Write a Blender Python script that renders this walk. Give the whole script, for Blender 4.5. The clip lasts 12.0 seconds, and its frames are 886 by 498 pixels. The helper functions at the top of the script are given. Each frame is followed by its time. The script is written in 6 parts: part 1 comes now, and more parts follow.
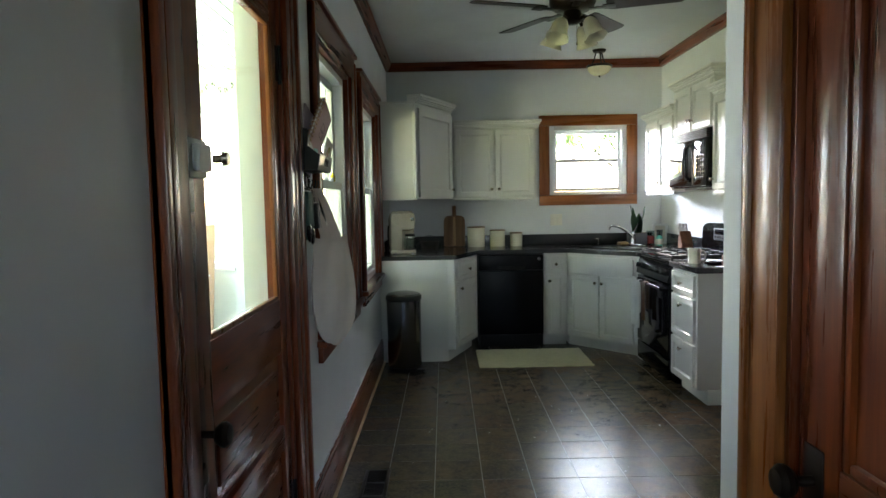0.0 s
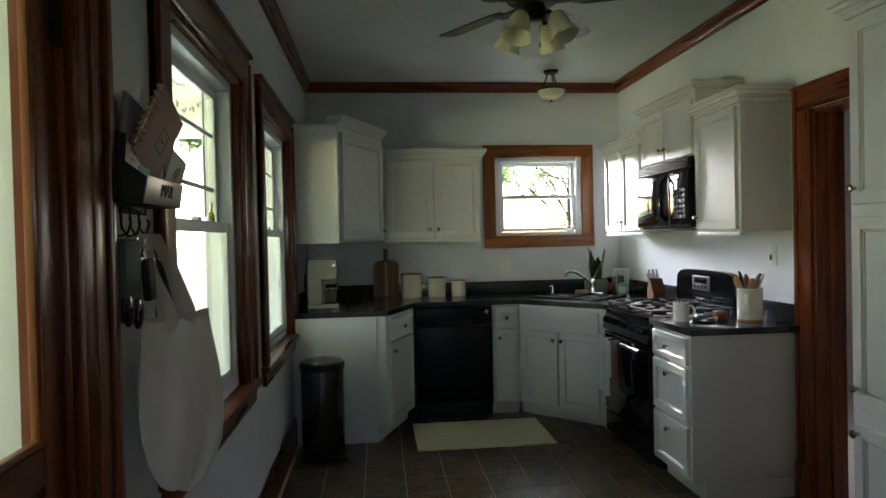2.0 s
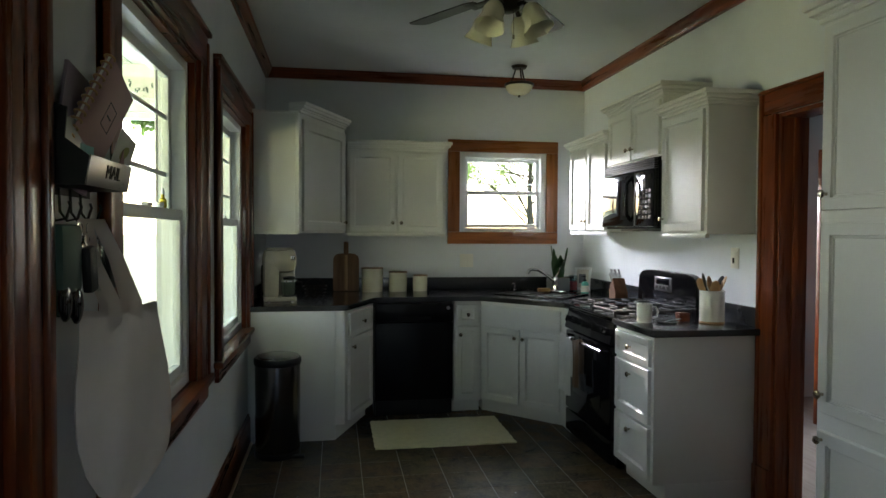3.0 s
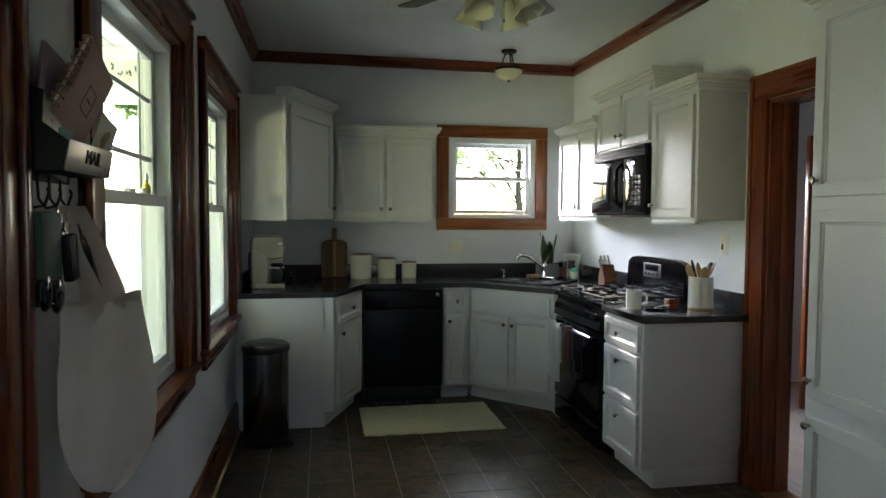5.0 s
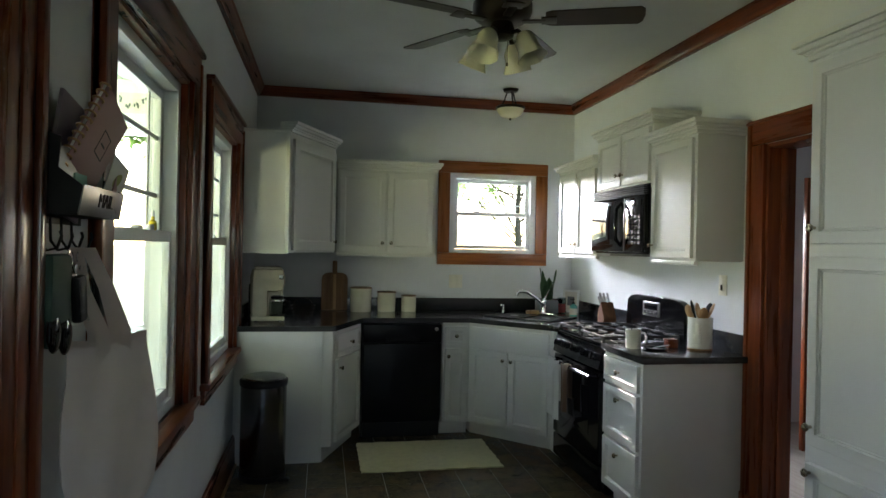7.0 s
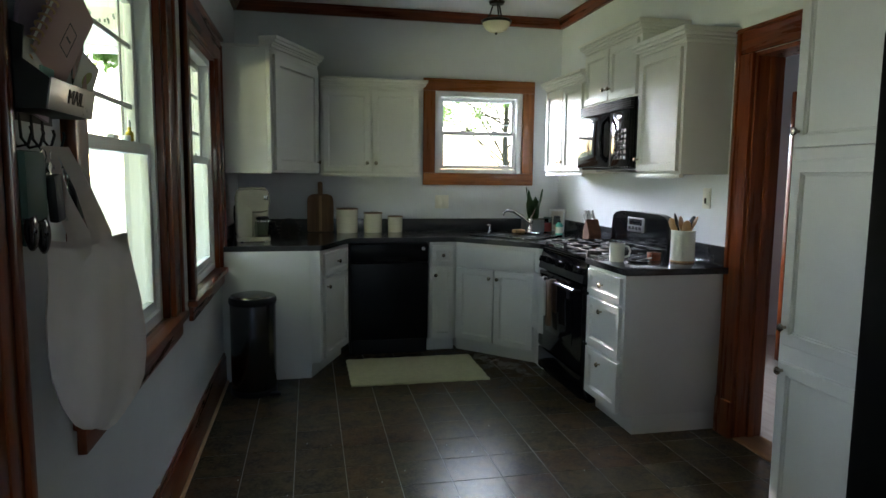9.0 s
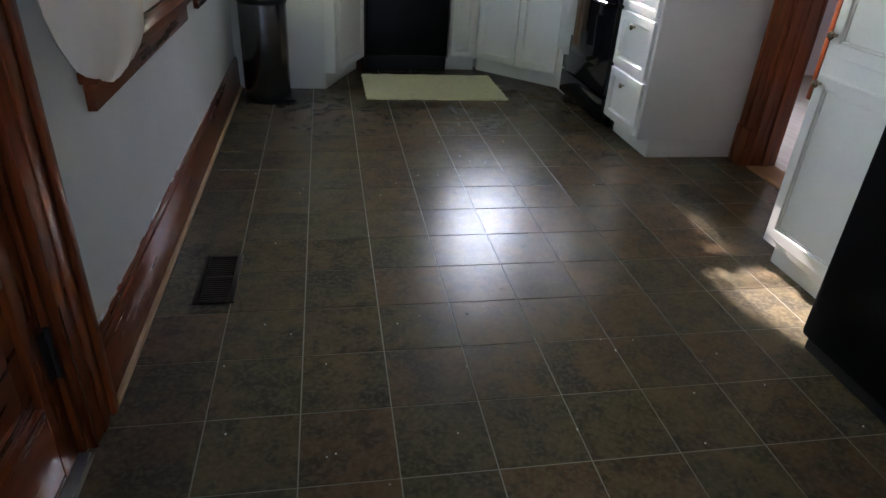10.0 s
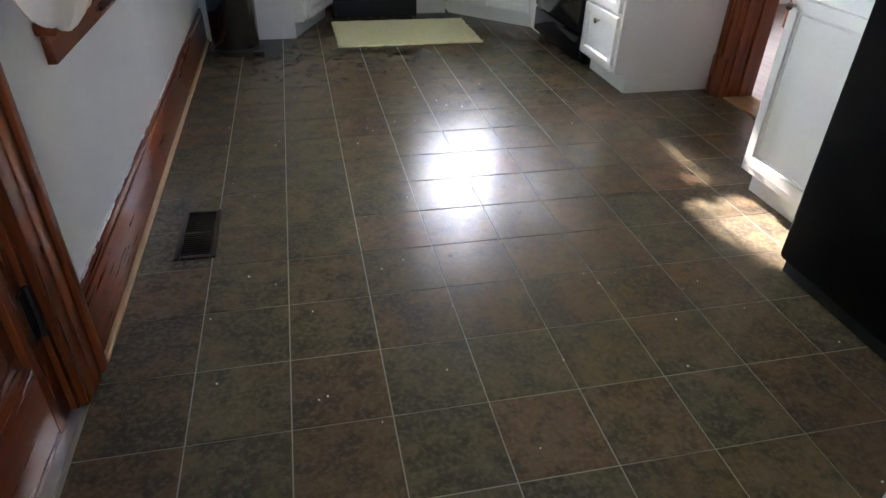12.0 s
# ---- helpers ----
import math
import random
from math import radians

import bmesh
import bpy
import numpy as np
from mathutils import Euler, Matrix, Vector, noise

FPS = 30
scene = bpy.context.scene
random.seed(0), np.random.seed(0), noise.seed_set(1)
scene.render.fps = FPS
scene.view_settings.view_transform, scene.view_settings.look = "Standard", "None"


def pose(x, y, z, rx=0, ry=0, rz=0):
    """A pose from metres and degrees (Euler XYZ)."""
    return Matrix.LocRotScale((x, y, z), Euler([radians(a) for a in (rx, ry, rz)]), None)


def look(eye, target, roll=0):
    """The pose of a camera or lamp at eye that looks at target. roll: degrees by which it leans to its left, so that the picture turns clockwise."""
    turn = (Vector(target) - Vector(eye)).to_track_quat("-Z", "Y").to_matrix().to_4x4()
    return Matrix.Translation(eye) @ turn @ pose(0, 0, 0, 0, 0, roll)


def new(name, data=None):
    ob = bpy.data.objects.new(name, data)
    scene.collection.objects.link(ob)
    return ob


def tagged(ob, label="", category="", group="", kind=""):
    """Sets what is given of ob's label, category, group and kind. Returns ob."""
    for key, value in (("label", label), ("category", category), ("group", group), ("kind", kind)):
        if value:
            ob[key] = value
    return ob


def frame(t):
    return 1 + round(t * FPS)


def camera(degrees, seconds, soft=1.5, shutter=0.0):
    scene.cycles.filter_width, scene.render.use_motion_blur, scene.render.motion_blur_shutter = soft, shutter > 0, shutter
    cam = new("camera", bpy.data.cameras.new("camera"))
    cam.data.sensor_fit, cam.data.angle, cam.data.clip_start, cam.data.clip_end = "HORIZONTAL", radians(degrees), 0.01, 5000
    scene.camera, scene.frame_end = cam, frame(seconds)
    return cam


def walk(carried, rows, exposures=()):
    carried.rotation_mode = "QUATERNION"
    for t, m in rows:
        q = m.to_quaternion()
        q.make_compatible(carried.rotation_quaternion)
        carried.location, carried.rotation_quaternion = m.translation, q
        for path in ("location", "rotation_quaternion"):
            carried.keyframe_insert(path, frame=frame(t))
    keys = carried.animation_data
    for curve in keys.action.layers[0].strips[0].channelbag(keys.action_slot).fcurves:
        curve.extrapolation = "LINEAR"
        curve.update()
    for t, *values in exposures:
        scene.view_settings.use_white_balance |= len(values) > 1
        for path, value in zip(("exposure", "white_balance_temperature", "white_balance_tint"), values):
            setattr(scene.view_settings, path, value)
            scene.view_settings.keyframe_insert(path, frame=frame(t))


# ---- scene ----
cam = camera(69.3, 12.0)
EXPOSURE = 2.4
LIFT = [(0, 0.6, 6300, 16), (0.5, 0.35, 6350, 16), (1.0, -0.05, 6450, 16), (2.5, -0.15, 6500, 16), (5.0, -0.05, 6400, 16), (7.0, 0.05, 6400, 16), (9.0, -0.05, 6150, 16), (9.5, -0.1, 5800, 20), (10.0, 1.0, 6250, 24), (10.5, 1.5, 6450, 26), (11.0, 1.75, 6450, 26), (12, 1.85, 6450, 26)]
PATH = [
    (0, (0.162, 0.034, 1.372), (0.156, 2.028, 1.225), -1.1),
    (0.5, (0.149, 0.335, 1.372), (0.235, 2.333, 1.343), 2.1),
    (1, (0.099, 0.576, 1.384), (0.327, 2.563, 1.384), 2.9),
    (1.5, (0.14, 0.768, 1.389), (0.313, 2.76, 1.327), 0.7),
    (2, (0.198, 1.005, 1.407), (0.4, 2.995, 1.375), -1.3),
    (2.5, (0.19, 1.078, 1.408), (0.468, 3.057, 1.336), 0.5),
    (3, (0.179, 1.101, 1.409), (0.508, 3.073, 1.358), 0.3),
    (5, (0.179, 1.126, 1.412), (0.543, 3.09, 1.317), 0.3),
    (5.5, (0.175, 1.119, 1.428), (0.53, 3.087, 1.369), 0.5),
    (6, (0.176, 1.121, 1.47), (0.516, 3.088, 1.602), 1.4),
    (6.5, (0.153, 1.109, 1.453), (0.475, 3.083, 1.482), 1.3),
    (7, (0.163, 1.107, 1.449), (0.53, 3.073, 1.448), 1.2),
    (9, (0.177, 1.104, 1.378), (0.582, 3.05, 1.156), 0.6),
    (9.5, (0.183, 1.102, 1.273), (0.504, 2.953, 0.59), -0.1),
    (10, (0.189, 1.123, 1.201), (0.525, 2.837, 0.228), 3.6),
    (10.5, (0.186, 1.136, 1.188), (0.497, 2.813, 0.144), 2.9),
    (11, (0.193, 1.132, 1.196), (0.53, 2.815, 0.17), 1.8),
    (11.5, (0.182, 1.116, 1.17), (0.55, 2.746, 0.071), 2.6),
    (12, (0.194, 1.106, 1.172), (0.57, 2.736, 0.075), 1.6),
]
walk(cam, [(t, look(eye, target, roll)) for t, eye, target, roll in PATH], exposures=[(t, EXPOSURE + e, k, m) for t, e, k, m in LIFT])

# ---- light ----
SUN_EL, SUN_AZ = radians(26), radians(-3)   # azimuth from +y towards +x
world = bpy.data.worlds.new("sky")
scene.world = world
world.use_nodes = True
wn = world.node_tree
sky = wn.nodes.new("ShaderNodeTexSky")
sky.sky_type, sky.sun_disc, sky.sun_elevation, sky.sun_rotation = "NISHITA", False, SUN_EL, SUN_AZ
wn.nodes["Background"].inputs[1].default_value = 0.15
wn.links.new(sky.outputs[0], wn.nodes["Background"].inputs[0])
sun = new("sun", bpy.data.lights.new("sun", "SUN"))
sun.data.energy, sun.data.angle, sun.data.color = 5.0, radians(0.5), (1.0, 0.93, 0.82)
sd = Vector((math.sin(SUN_AZ) * math.cos(SUN_EL), math.cos(SUN_AZ) * math.cos(SUN_EL), math.sin(SUN_EL)))
sun.matrix_world = look(sd * 30, (0, 0, 0))


def window_light(name, eye, target, w, h, power, color):
    """Area lamp added outside an opening, standing in for sky or lawn light."""
    lamp = bpy.data.lights.new(name, "AREA")
    lamp.shape, lamp.size, lamp.size_y, lamp.energy, lamp.color = "RECTANGLE", w, h, power, color
    ob = new(name, lamp)
    ob.matrix_world = look(eye, target)
    return ob


SKYBLUE = (0.86, 0.92, 1.0)
PORCHSKY, LAWNLIGHT = (0.86, 0.92, 1.0), (0.97, 1.0, 0.43)
# lamps just outside the porch windows replace the sky and look blank white
window_light("porch_skylight_end", (-1.9, 6.75, 1.6), (-1.9, 0, 1.5), 2.2, 1.7, 16, PORCHSKY)
for wy, power in ((1.6, 6), (3.4, 6), (5.2, 7)):
    window_light("porch_skylight_side", (-3.45, wy, 1.55), (0, wy, 1.55), 1.4, 1.6, power, PORCHSKY)
# green fill lamp added over the lawn, imitating its bounce onto the wall cabinets
window_light("lawn_bounce_fill", (-5.2, 1.5, 0.3), (-0.4, 3.9, 1.9), 4.5, 1.5, 170, LAWNLIGHT)
# sky stand-in hung above the view, also mirrored as the floor's bright patch
window_light("kitchen_sky_fill", (2.2, 10.0, 3.75), (1.63, 6.62, 1.78), 3.4, 2.0, 115, SKYBLUE)
# fill lamp added out of view to brighten the stove wall
window_light("stove_wall_fill", (0.2, 9.6, 3.0), (2.2, 5.3, 1.15), 2.2, 1.8, 330, SKYBLUE)
# weak fill lamp added behind the camera; no such window is known
window_light("hall_fill", (0.2, -2.3, 1.5), (0.1, 1.0, 1.3), 0.8, 1.2, 0.35, SKYBLUE)
window_light("side_room_skylight", (3.05, 6.35, 1.4), (3.05, 3.0, 0.6), 0.7, 1.2, 2, SKYBLUE)


# ---- materials ----
def material(name, rough=0.5, metal=0.0):
    m = bpy.data.materials.new(name)
    m.use_nodes = True
    b = m.node_tree.nodes["Principled BSDF"]
    b.inputs["Roughness"].default_value, b.inputs["Metallic"].default_value = rough, metal
    return m, m.node_tree, b


def coords(nt, scale=(1, 1, 1), kind="Object"):
    tc, mp = nt.nodes.new("ShaderNodeTexCoord"), nt.nodes.new("ShaderNodeMapping")
    mp.inputs["Scale"].default_value = scale
    nt.links.new(tc.outputs[kind], mp.inputs[0])
    return mp.outputs[0]


def noise_tex(nt, vec, scale, detail=4.0, rough=0.55):
    n = nt.nodes.new("ShaderNodeTexNoise")
    n.inputs["Scale"].default_value, n.inputs["Detail"].default_value, n.inputs["Roughness"].default_value = scale, detail, rough
    nt.links.new(vec, n.inputs["Vector"])
    return n.outputs["Fac"]


def ramp(nt, fac, stops):
    r = nt.nodes.new("ShaderNodeValToRGB")
    el = r.color_ramp.elements
    while len(el) < len(stops):
        el.new(0.5)
    for e, (p, c) in zip(el, stops):
        e.position, e.color = p, (*c, 1)
    nt.links.new(fac, r.inputs[0])
    return r.outputs[0]


def mix(nt, fac, a, b, kind="MIX"):
    n = nt.nodes.new("ShaderNodeMix")
    n.data_type, n.blend_type = "RGBA", kind
    for sock, v in ((n.inputs[0], fac), (n.inputs[6], a), (n.inputs[7], b)):
        if hasattr(v, "links"):
            nt.links.new(v, sock)
        else:
            sock.default_value = v if isinstance(v, float) else (*v, 1)
    return n.outputs[2]


def bump(nt, b, fac, strength, dist):
    n = nt.nodes.new("ShaderNodeBump")
    n.inputs["Strength"].default_value, n.inputs["Distance"].default_value = strength, dist
    nt.links.new(fac, n.inputs["Height"])
    nt.links.new(n.outputs[0], b.inputs["Normal"])


def span(nt, fac, lo, hi, sock):
    n = nt.nodes.new("ShaderNodeMapRange")
    n.inputs[3].default_value, n.inputs[4].default_value = lo, hi
    nt.links.new(fac, n.inputs[0])
    nt.links.new(n.outputs[0], sock)


def paint(name, color, rough=0.5, wear=0.06, relief=0.15, grain=60):
    """Painted surface: broad stains, fine roller or brush grain."""
    m, nt, b = material(name, rough)
    v = coords(nt)
    big, fine = noise_tex(nt, v, 1.7, 5), noise_tex(nt, v, grain, 3)
    lo = tuple(c * (1 - 2.2 * wear) for c in color)
    c = ramp(nt, big, [(0.3, lo), (0.62, color)])
    nt.links.new(c, b.inputs["Base Color"])
    span(nt, big, rough - 0.08, rough + 0.1, b.inputs["Roughness"])
    bump(nt, b, fine, relief, 0.002)
    return m


def wood(name, dark, mid, light, axis, rough=0.24, coat=0.3):
    """Varnished wood with its grain along one axis."""
    m, nt, b = material(name, rough)
    sc = [14.0, 14.0, 14.0]
    sc[axis] = 0.9
    v = coords(nt, sc)
    g = noise_tex(nt, v, 1.6, 8, 0.65)
    sc2 = [70.0, 70.0, 70.0]
    sc2[axis] = 3.0
    f = noise_tex(nt, coords(nt, sc2), 1.5, 4)
    c = ramp(nt, g, [(0.22, dark), (0.5, mid), (0.78, light)])
    c = mix(nt, 0.15, c, ramp(nt, f, [(0.4, dark), (0.62, mid)]))
    nt.links.new(c, b.inputs["Base Color"])
    b.inputs["Coat Weight"].default_value, b.inputs["Coat Roughness"].default_value = coat, 0.06
    b.inputs["Specular IOR Level"].default_value = 0.3
    span(nt, g, rough - 0.05, rough + 0.15, b.inputs["Roughness"])
    bump(nt, b, f, 0.05, 0.001)
    return m


def gloss(name, color, rough=0.2, metal=0.0, smear=0.08, scale=9, spec=0.5):
    m, nt, b = material(name, rough, metal)
    b.inputs["Specular IOR Level"].default_value = spec
    v = coords(nt)
    n = noise_tex(nt, v, scale, 5)
    nt.links.new(ramp(nt, n, [(0.3, tuple(c * 0.88 for c in color)), (0.7, color)]), b.inputs["Base Color"])
    span(nt, n, max(0.03, rough - smear), rough + smear, b.inputs["Roughness"])
    return m


def glass(name, tint=(1, 1, 1), rough=0.0):
    m = bpy.data.materials.new(name)
    m.use_nodes = True
    nt = m.node_tree
    nt.nodes.clear()
    out, tr, gl, mx, fr = (nt.nodes.new(k) for k in ("ShaderNodeOutputMaterial", "ShaderNodeBsdfTransparent", "ShaderNodeBsdfGlossy", "ShaderNodeMixShader", "ShaderNodeLayerWeight"))
    tr.inputs[0].default_value = (*tint, 1)
    gl.inputs["Roughness"].default_value = 0.02 + rough
    fr.inputs[0].default_value = 0.5
    pw, mr = nt.nodes.new("ShaderNodeMath"), nt.nodes.new("ShaderNodeMapRange")
    pw.operation, pw.inputs[1].default_value = "POWER", 4.0
    mr.inputs[3].default_value, mr.inputs[4].default_value = 0.015, 0.2
    nt.links.new(fr.outputs["Facing"], pw.inputs[0])
    nt.links.new(pw.outputs[0], mr.inputs[0])
    nt.links.new(mr.outputs[0], mx.inputs[0])
    nt.links.new(tr.outputs[0], mx.inputs[1])
    nt.links.new(gl.outputs[0], mx.inputs[2])
    nt.links.new(mx.outputs[0], out.inputs[0])
    return m


WALL = paint("wall_paint", (0.62, 0.64, 0.66), 0.55, 0.05, 0.2, 45)
CEIL = paint("ceiling_paint", (0.62, 0.62, 0.6), 0.7, 0.05, 0.3, 35)
CAB = paint("cabinet_paint", (0.62, 0.615, 0.585), 0.35, 0.04, 0.1, 90)
CABIN = paint("cabinet_inside", (0.3, 0.29, 0.26), 0.6)
VINYL = paint("white_vinyl", (0.78, 0.8, 0.8), 0.35, 0.03, 0.05)
PORCHW = paint("porch_paint", (0.75, 0.8, 0.76), 0.6, 0.06, 0.3, 30)
PORCHF = paint("porch_floor_paint", (0.35, 0.38, 0.37), 0.4, 0.1)
DK, MD, LT = (0.035, 0.008, 0.003), (0.15, 0.031, 0.007), (0.3, 0.072, 0.014)
WOODX, WOODY, WOODZ = (wood("stained_wood_" + "xyz"[a], DK, MD, LT, a) for a in range(3))
PINEX, PINEZ = (wood("amber_wood_" + "xyz"[a], (0.09, 0.027, 0.007), (0.25, 0.082, 0.018), (0.4, 0.145, 0.036), a) for a in (0, 2))
RAWY = wood("raw_wood_y", (0.35, 0.22, 0.12), (0.5, 0.34, 0.2), (0.6, 0.43, 0.27), 1, 0.6, 0.0)
SIDEFLOOR = wood("floorboard_wood", (0.16, 0.07, 0.03), (0.3, 0.14, 0.06), (0.4, 0.2, 0.09), 1, 0.35)
PALEFLOOR = wood("pale_floorboard", (0.2, 0.17, 0.14), (0.34, 0.3, 0.26), (0.46, 0.42, 0.37), 1, 0.4)
BOARDW = wood("walnut_board", (0.08, 0.04, 0.02), (0.2, 0.11, 0.055), (0.32, 0.19, 0.1), 2, 0.5, 0.0)
SPOONW = wood("spoon_wood", (0.25, 0.13, 0.06), (0.42, 0.25, 0.12), (0.55, 0.36, 0.2), 2, 0.55, 0.0)
BLOCKW = wood("knife_block_wood", (0.05, 0.02, 0.01), (0.12, 0.05, 0.025), (0.2, 0.09, 0.045), 2, 0.45, 0.0)
BLADEW = wood("fan_blade_wood", (0.018, 0.012, 0.009), (0.03, 0.02, 0.014), (0.05, 0.034, 0.024), 0, 0.35, 0.2)
COUNTER = gloss("dark_laminate", (0.022, 0.023, 0.026), 0.17, 0, 0.05, 40)
BLACK = gloss("black_enamel", (0.005, 0.005, 0.006), 0.1, 0, 0.05, 9, 0.4)
BLACKM = gloss("black_matte", (0.01, 0.01, 0.01), 0.5, 0, 0.1, 9, 0.25)
BLACKG = gloss("black_glass", (0.006, 0.006, 0.008), 0.05, 0, 0.03)
DISHB = gloss("satin_black_panel", (0.004, 0.004, 0.005), 0.32, 0, 0.06, 9, 0.12)
CANSTEEL = gloss("smoked_steel", (0.17, 0.17, 0.17), 0.24, 1.0, 0.05)
FRIDGE = gloss("textured_black", (0.004, 0.004, 0.004), 0.55, 0, 0.08, 30, 0.04)
IRON = gloss("cast_iron", (0.02, 0.02, 0.02), 0.55, 0.3, 0.1)
BRONZE = gloss("dark_bronze", (0.03, 0.022, 0.016), 0.4, 0.8, 0.1)
STEEL = gloss("brushed_steel", (0.38, 0.37, 0.36), 0.32, 1.0, 0.1)
DSTEEL = gloss("dark_steel", (0.24, 0.235, 0.23), 0.3, 1.0, 0.08)
CHROME = gloss("chrome", (0.75, 0.75, 0.76), 0.1, 1.0, 0.04)
BRASS = gloss("pewter_knob", (0.45, 0.4, 0.32), 0.25, 1.0, 0.06)
CREAM = gloss("cream_enamel", (0.66, 0.62, 0.48), 0.22, 0, 0.06)
CERAMIC = gloss("white_ceramic", (0.72, 0.71, 0.66), 0.15, 0, 0.06)
FROST = gloss("frosted_glass_shade", (0.72, 0.66, 0.46), 0.25, 0, 0.08)
FROSTW = gloss("tulip_glass_shade", (0.7, 0.68, 0.56), 0.2, 0, 0.08)
PLATE = gloss("ivory_plastic", (0.7, 0.67, 0.58), 0.35)
PINKP = paint("pink_cover", (0.36, 0.2, 0.19), 0.6)
PAPER = paint("paper", (0.7, 0.67, 0.6), 0.8)
MAUVE = paint("mauve_folder", (0.3, 0.24, 0.29), 0.7)
MINT = paint("mint_card", (0.22, 0.42, 0.37), 0.7)
OLIVE = paint("olive_print", (0.35, 0.34, 0.12), 0.7)
RED = gloss("red_plastic", (0.5, 0.03, 0.02), 0.3)
PINKS = gloss("pink_soap", (0.75, 0.16, 0.17), 0.15)
TEAL = gloss("teal_soap", (0.14, 0.5, 0.43), 0.15)
YELLOW = gloss("yellow_oil", (0.7, 0.55, 0.05), 0.15)
LEAF = paint("plant_leaf", (0.03, 0.1, 0.03), 0.4, 0.2)
POT = paint("grey_pot", (0.16, 0.17, 0.18), 0.6)
CARD = paint("brown_board", (0.42, 0.27, 0.17), 0.8, 0.08)
GRASS = paint("lawn", (0.07, 0.16, 0.03), 0.9, 0.25, 0.8, 6)
BARK = paint("bark", (0.12, 0.09, 0.065), 0.9, 0.2, 0.8, 20)
STENCIL = paint("stencil_green", (0.1, 0.14, 0.11), 0.8)
GREEN = gloss("green_strap", (0.015, 0.06, 0.04), 0.6)
PANE = glass("window_glass", (0.97, 0.99, 0.98))
CLEAR = glass("clear_jar_glass", (0.8, 0.85, 0.85))


def fabric(name, color, weave=500, rough=0.95, crease=6):
    m, nt, b = material(name, rough)
    v = coords(nt)
    n, w = noise_tex(nt, v, crease, 4), noise_tex(nt, v, weave, 2)
    nt.links.new(ramp(nt, n, [(0.3, tuple(c * 0.86 for c in color)), (0.7, color)]), b.inputs["Base Color"])
    b.inputs["Sheen Weight"].default_value = 0.2
    bump(nt, b, mix(nt, 0.3, n, w), 0.4, 0.006)
    return m


CANVAS = fabric("natural_canvas", (0.78, 0.69, 0.64))
RUGM = fabric("rug_cotton", (0.6, 0.56, 0.36), 160, 1.0, 25)
TOWELW = fabric("white_towel", (0.78, 0.78, 0.76), 300)
TOWELB = fabric("brown_towel", (0.16, 0.09, 0.045), 300)


def tile_material():
    m, nt, b = material("slate_look_vinyl", 0.35)
    oi = nt.nodes.new("ShaderNodeObjectInfo")
    add = nt.nodes.new("ShaderNodeVectorMath")
    add.operation = "MULTIPLY_ADD"
    tc = nt.nodes.new("ShaderNodeTexCoord")
    cx = nt.nodes.new("ShaderNodeCombineXYZ")
    for i in range(3):
        nt.links.new(oi.outputs["Random"], cx.inputs[i])
    add.inputs[1].default_value = (37, 53, 11)
    nt.links.new(cx.outputs[0], add.inputs[0])
    nt.links.new(tc.outputs["Object"], add.inputs[2])
    v = add.outputs[0]
    big, mid, fine = noise_tex(nt, v, 5.5, 4, 0.55), noise_tex(nt, v, 17, 6, 0.6), noise_tex(nt, v, 70, 5, 0.65)
    base = ramp(nt, oi.outputs["Random"], [(0.0, (0.1, 0.062, 0.036)), (0.25, (0.085, 0.066, 0.038)), (0.45, (0.067, 0.06, 0.038)), (0.6, (0.076, 0.067, 0.041)), (0.8, (0.09, 0.067, 0.038)), (1.0, (0.104, 0.061, 0.035))])
    c = mix(nt, ramp(nt, big, [(0.36, (0.7, 0.7, 0.7)), (0.5, (0, 0, 0))]), base, (0.038, 0.038, 0.033))
    c = mix(nt, ramp(nt, big, [(0.52, (0, 0, 0)), (0.68, (0.7, 0.7, 0.7))]), c, (0.125, 0.085, 0.05))
    c = mix(nt, ramp(nt, mid, [(0.38, (0.65, 0.65, 0.65)), (0.5, (0, 0, 0))]), c, (0.04, 0.038, 0.03))
    c = mix(nt, ramp(nt, mid, [(0.54, (0, 0, 0)), (0.7, (0.4, 0.4, 0.4))]), c, (0.14, 0.108, 0.07))
    c = mix(nt, ramp(nt, fine, [(0.45, (0, 0, 0)), (0.62, (0.55, 0.55, 0.55))]), c, (0.14, 0.112, 0.075))
    nt.links.new(c, b.inputs["Base Color"])
    span(nt, mid, 0.2, 0.25, b.inputs["Roughness"])
    b.inputs["Specular IOR Level"].default_value = 0.16
    # cleft ridges of pressed slate
    mp = nt.nodes.new("ShaderNodeMapping")
    mp.inputs["Scale"].default_value = (1.0, 1.7, 1.0)
    mp.inputs["Rotation"].default_value = (0, 0, 0.5)
    nt.links.new(v, mp.inputs[0])
    ridge = noise_tex(nt, mp.outputs[0], 11, 7, 0.65)
    bump(nt, b, ramp(nt, ridge, [(0.3, (0, 0, 0)), (0.5, (0.5, 0.5, 0.5)), (0.7, (1, 1, 1))]), 0.2, 0.003)
    return m


def leaf_material():
    m, nt, b = material("tree_leaf", 0.5)
    n = noise_tex(nt, coords(nt), 2.0, 3)
    c = ramp(nt, n, [(0.3, (0.16, 0.3, 0.07)), (0.7, (0.3, 0.44, 0.13))])
    nt.links.new(c, b.inputs["Base Color"])
    tl, mx = nt.nodes.new("ShaderNodeBsdfTranslucent"), nt.nodes.new("ShaderNodeMixShader")
    nt.links.new(c, tl.inputs[0])
    mx.inputs[0].default_value = 0.65
    nt.links.new(b.outputs[0], mx.inputs[1])
    nt.links.new(tl.outputs[0], mx.inputs[2])
    nt.links.new(mx.outputs[0], nt.nodes["Material Output"].inputs[0])
    return m


TREELEAF = leaf_material()
TILE = tile_material()
